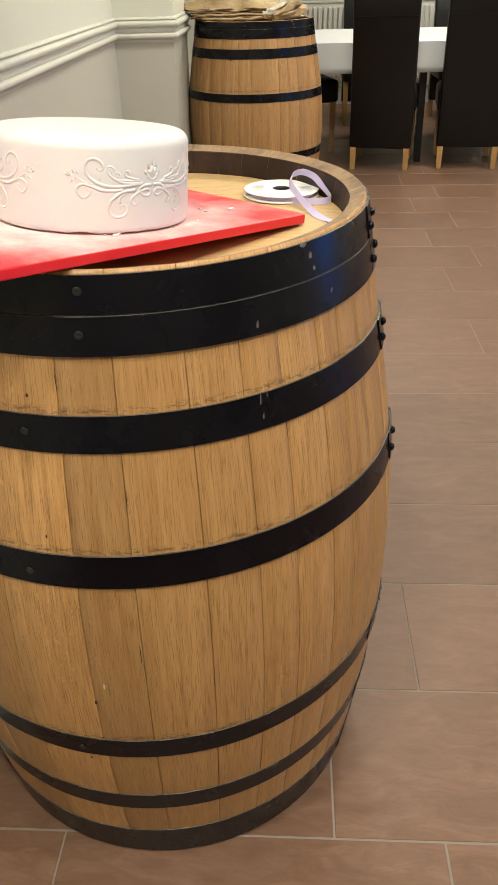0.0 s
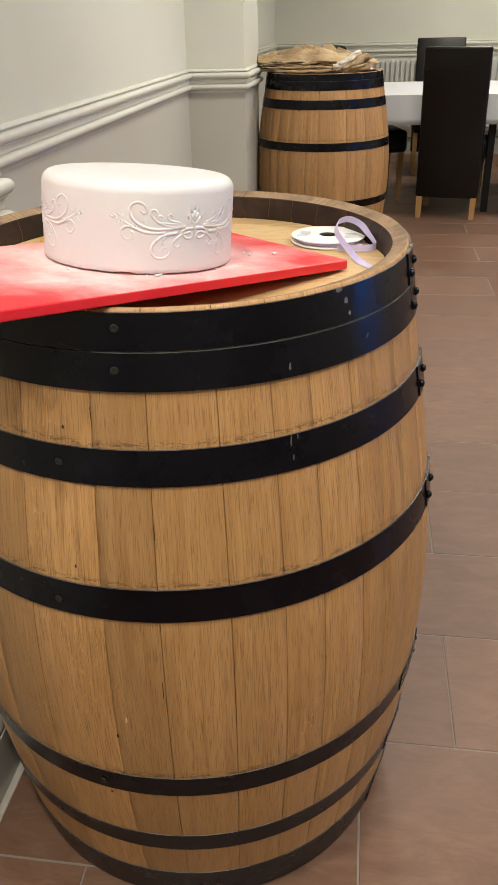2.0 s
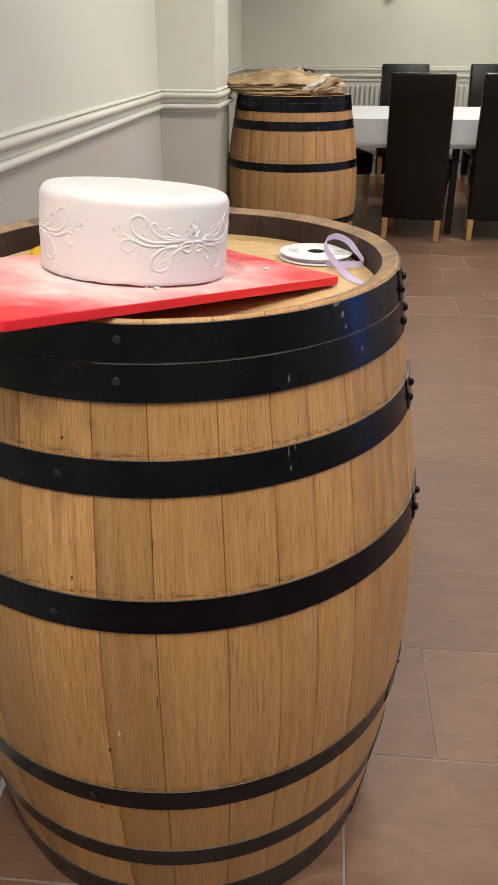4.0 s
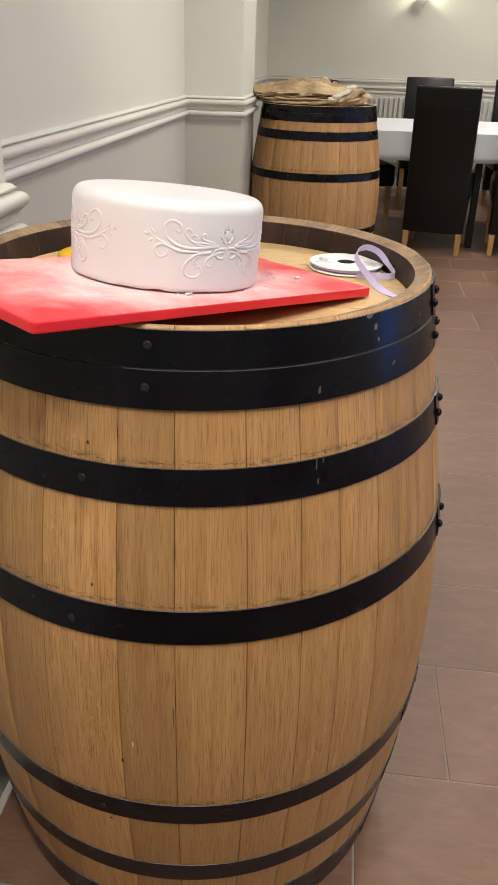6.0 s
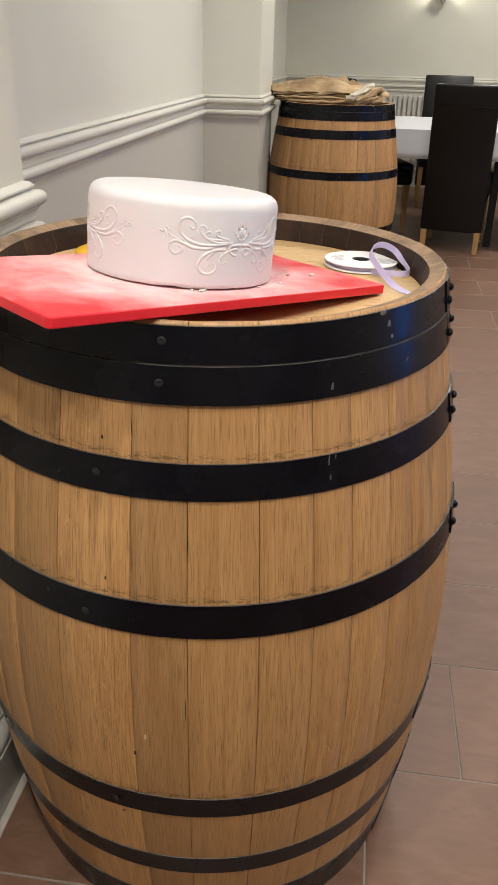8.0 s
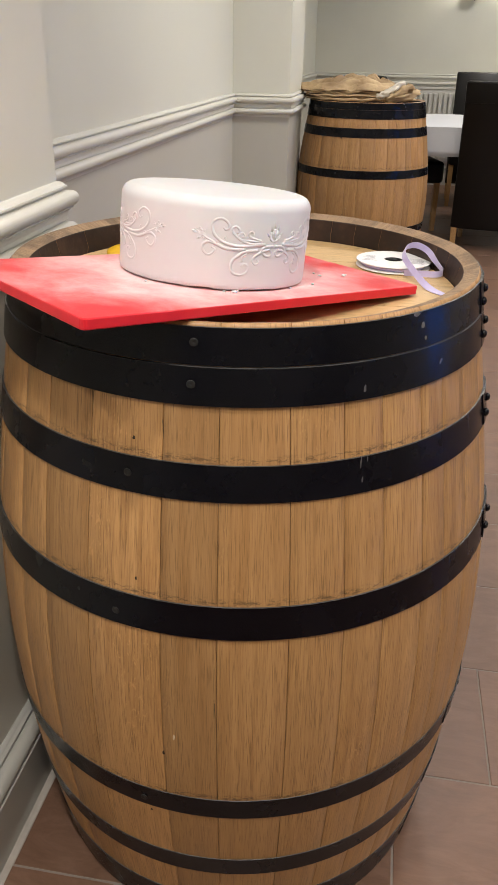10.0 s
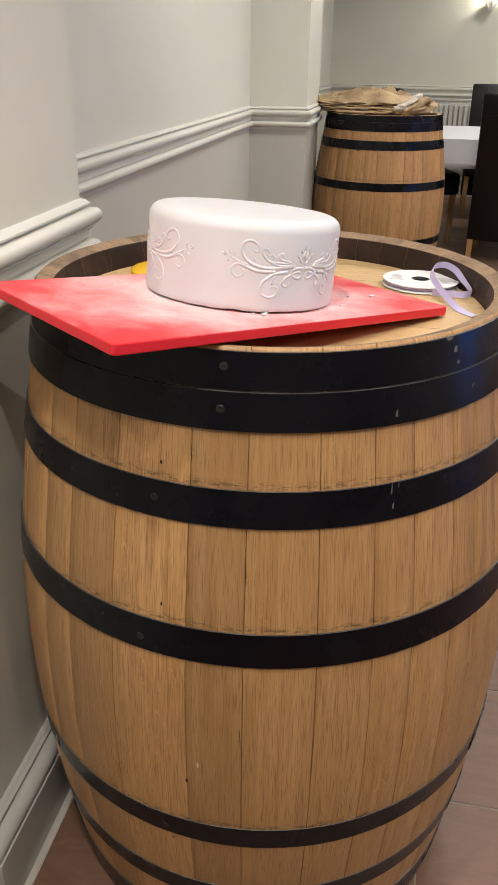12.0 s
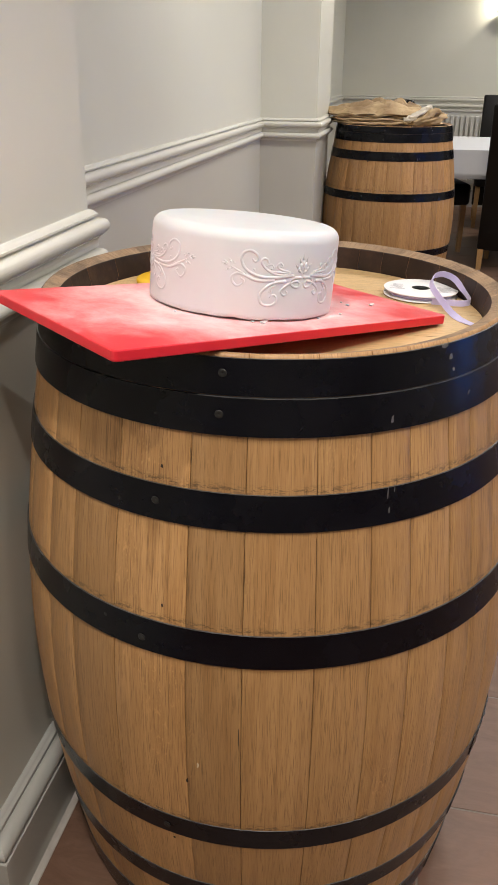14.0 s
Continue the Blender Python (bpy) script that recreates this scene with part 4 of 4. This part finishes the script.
# ---- radiator ----
def make_radiator():
    rad = new("radiator")
    x0, x1, z0, z1, y = 0.12, 1.95, 0.22, 0.875, FAR - 0.115
    part("panel", box_bm(x0, y + 0.03, z0, x1, y + 0.04, z1, 0.003), RAD_WHITE, rad)
    part("top_grille", box_bm(x0, y + 0.02, z1 - 0.012, x1, y + 0.09, z1 + 0.006, 0.004), RAD_WHITE, rad)
    n = int((x1 - x0) / 0.046)
    bm = slab_bm(-0.015, 0.015, [(z0 + 0.03, 0.0, 0.03), (z1 - 0.045, 0.0, 0.03)], 0.006)
    me = bpy.data.meshes.new("rib")
    bm.to_mesh(me)
    bm.free()
    me.materials.append(RAD_WHITE)
    for i in range(n):
        put("rib", me, rad, at=pose(x0 + 0.023 + i * 0.046, y, 0))
    for x in (x0 + 0.2, x1 - 0.2):
        part("bracket", box_bm(x - 0.02, y + 0.041, z0 + 0.1, x + 0.02, FAR - 0.001, z1 - 0.1, 0.002), RAD_WHITE, rad)
    return tagged(rad, "white ribbed panel radiator mounted on the end wall", "radiator")


make_radiator()


# ---- wall lamp ----
def make_sconce():
    lamp = new("wall_lamp")
    lamp.matrix_basis = pose(0.76, FAR, 1.59)
    chrome = Nodes("chrome", (0.75, 0.74, 0.72), 0.12, 1.0).m
    glass = Nodes("crystal", (0.95, 0.95, 0.95), 0.05)
    glass.b.inputs["Transmission Weight"].default_value = 0.6
    bulb = Nodes("warm_bulb", (1, 0.9, 0.75), 0.5)
    bulb.b.inputs["Emission Color"].default_value = (1, 0.85, 0.62, 1)
    bulb.b.inputs["Emission Strength"].default_value = 6
    plate = mesh_of("backplate", *lathe([(0.0001, 0.0), (0.055, 0.0), (0.055, 0.006), (0.045, 0.014), (0.0001, 0.016)], 32, False), chrome, True)
    put("backplate", plate, lamp, at=pose(0, -0.0005, 0.10, 90))
    part("arm", box_bm(-0.008, -0.09, 0.092, 0.008, -0.012, 0.108, 0.003), chrome, lamp)
    bowl = mesh_of("bowl", *lathe([(0.001, -0.004), (0.022, 0.028), (0.046, 0.066), (0.070, 0.10), (0.067, 0.10), (0.043, 0.068), (0.019, 0.032), (0.001, 0.004)], 8), glass.m)
    put("bowl", bowl, lamp, "faceted clear crystal bowl", at=pose(0, -0.09, 0.0))
    put("bulb", mesh_of("bulb", *lathe([(0.0001, 0.06), (0.014, 0.065), (0.020, 0.085), (0.016, 0.105), (0.0001, 0.118)], 20, False), bulb.m, True), lamp, "glowing warm bulb", at=pose(0, -0.09, 0.03))
    tagged(lamp, "crystal and chrome wall lamp, lit, on the end wall", "wall lamp")
    data = bpy.data.lights.new("wall_lamp_light", "POINT")
    data.energy, data.color, data.shadow_soft_size = 4.8, (1.0, 0.88, 0.70), 0.02
    new("wall_lamp_light", data).location = (0.76, FAR - 0.09, 1.755)


make_sconce()

# ---- fittings for the unseen downlights ----
trim_white = painted("downlight_trim", (0.8, 0.8, 0.78), 0.4)
lens = Nodes("lit_lens", (1, 1, 1), 0.4)
lens.b.inputs["Emission Color"].default_value = (1, 0.88, 0.72, 1)
lens.b.inputs["Emission Strength"].default_value = 6
RING = mesh_of("trim_ring", *lathe([(0.052, -0.001), (0.068, -0.001), (0.066, -0.006), (0.054, -0.010)], 32), trim_white, True)
LENS = mesh_of("lens", *lathe([(0.0001, -0.003), (0.052, -0.003), (0.052, 0.0), (0.0001, 0.0)], 32, False), lens.m)
for x, y in DOWNLIGHTS:
    d = new("downlight")
    d.location = (x, y, CEILING)
    put("trim_ring", RING, d), put("lens", LENS, d)
    tagged(d, "assumed round ceiling downlight with white trim, lit, out of view", "ceiling light", "ceiling downlights")

# ---- windows in the side wall, evening blue outside ----
GLASS = Nodes("window_glass", (1, 1, 1), 0.02)
GLASS.b.inputs["Transmission Weight"].default_value = 1
FRAME_WHITE = painted("window_frame_paint", (0.7, 0.7, 0.68), 0.4)
dusk = Nodes("blue_evening", (0, 0, 0), 1.0)
dusk.b.inputs["Emission Color"].default_value = (0.035, 0.20, 0.85, 1)
dusk.b.inputs["Emission Strength"].default_value = 4.3
for i, (a, b) in enumerate(WIN):
    win = new("window_%d" % (i + 1))
    win.location = (RIGHT + 0.1, (a + b) / 2, WZ0)
    h, w = WZ1 - WZ0, (b - a) / 2
    for y0, y1, z0, z1 in ((-w, -w + 0.06, 0, h), (w - 0.06, w, 0, h), (-w + 0.06, w - 0.06, 0, 0.06), (-w + 0.06, w - 0.06, h - 0.06, h)):
        part("window_frame", box_bm(-0.03, y0, z0, 0.03, y1, z1, 0.004), FRAME_WHITE, win)
    pane = part("pane", box_bm(-0.004, -w + 0.06, 0.06, 0.004, w - 0.06, h - 0.06), GLASS.m, win)
    pane.visible_shadow = False
    tagged(win, "tall window with a white frame, blue evening outside", "window", kind="structure")
back = part("backdrop", box_bm(RIGHT + 1.0, -1.5, -0.5, RIGHT + 1.02, 6.5, 3.5), dusk.m)
tagged(back, "plain blue evening sky outside the windows", "sky", kind="structure")

lay_tiles()
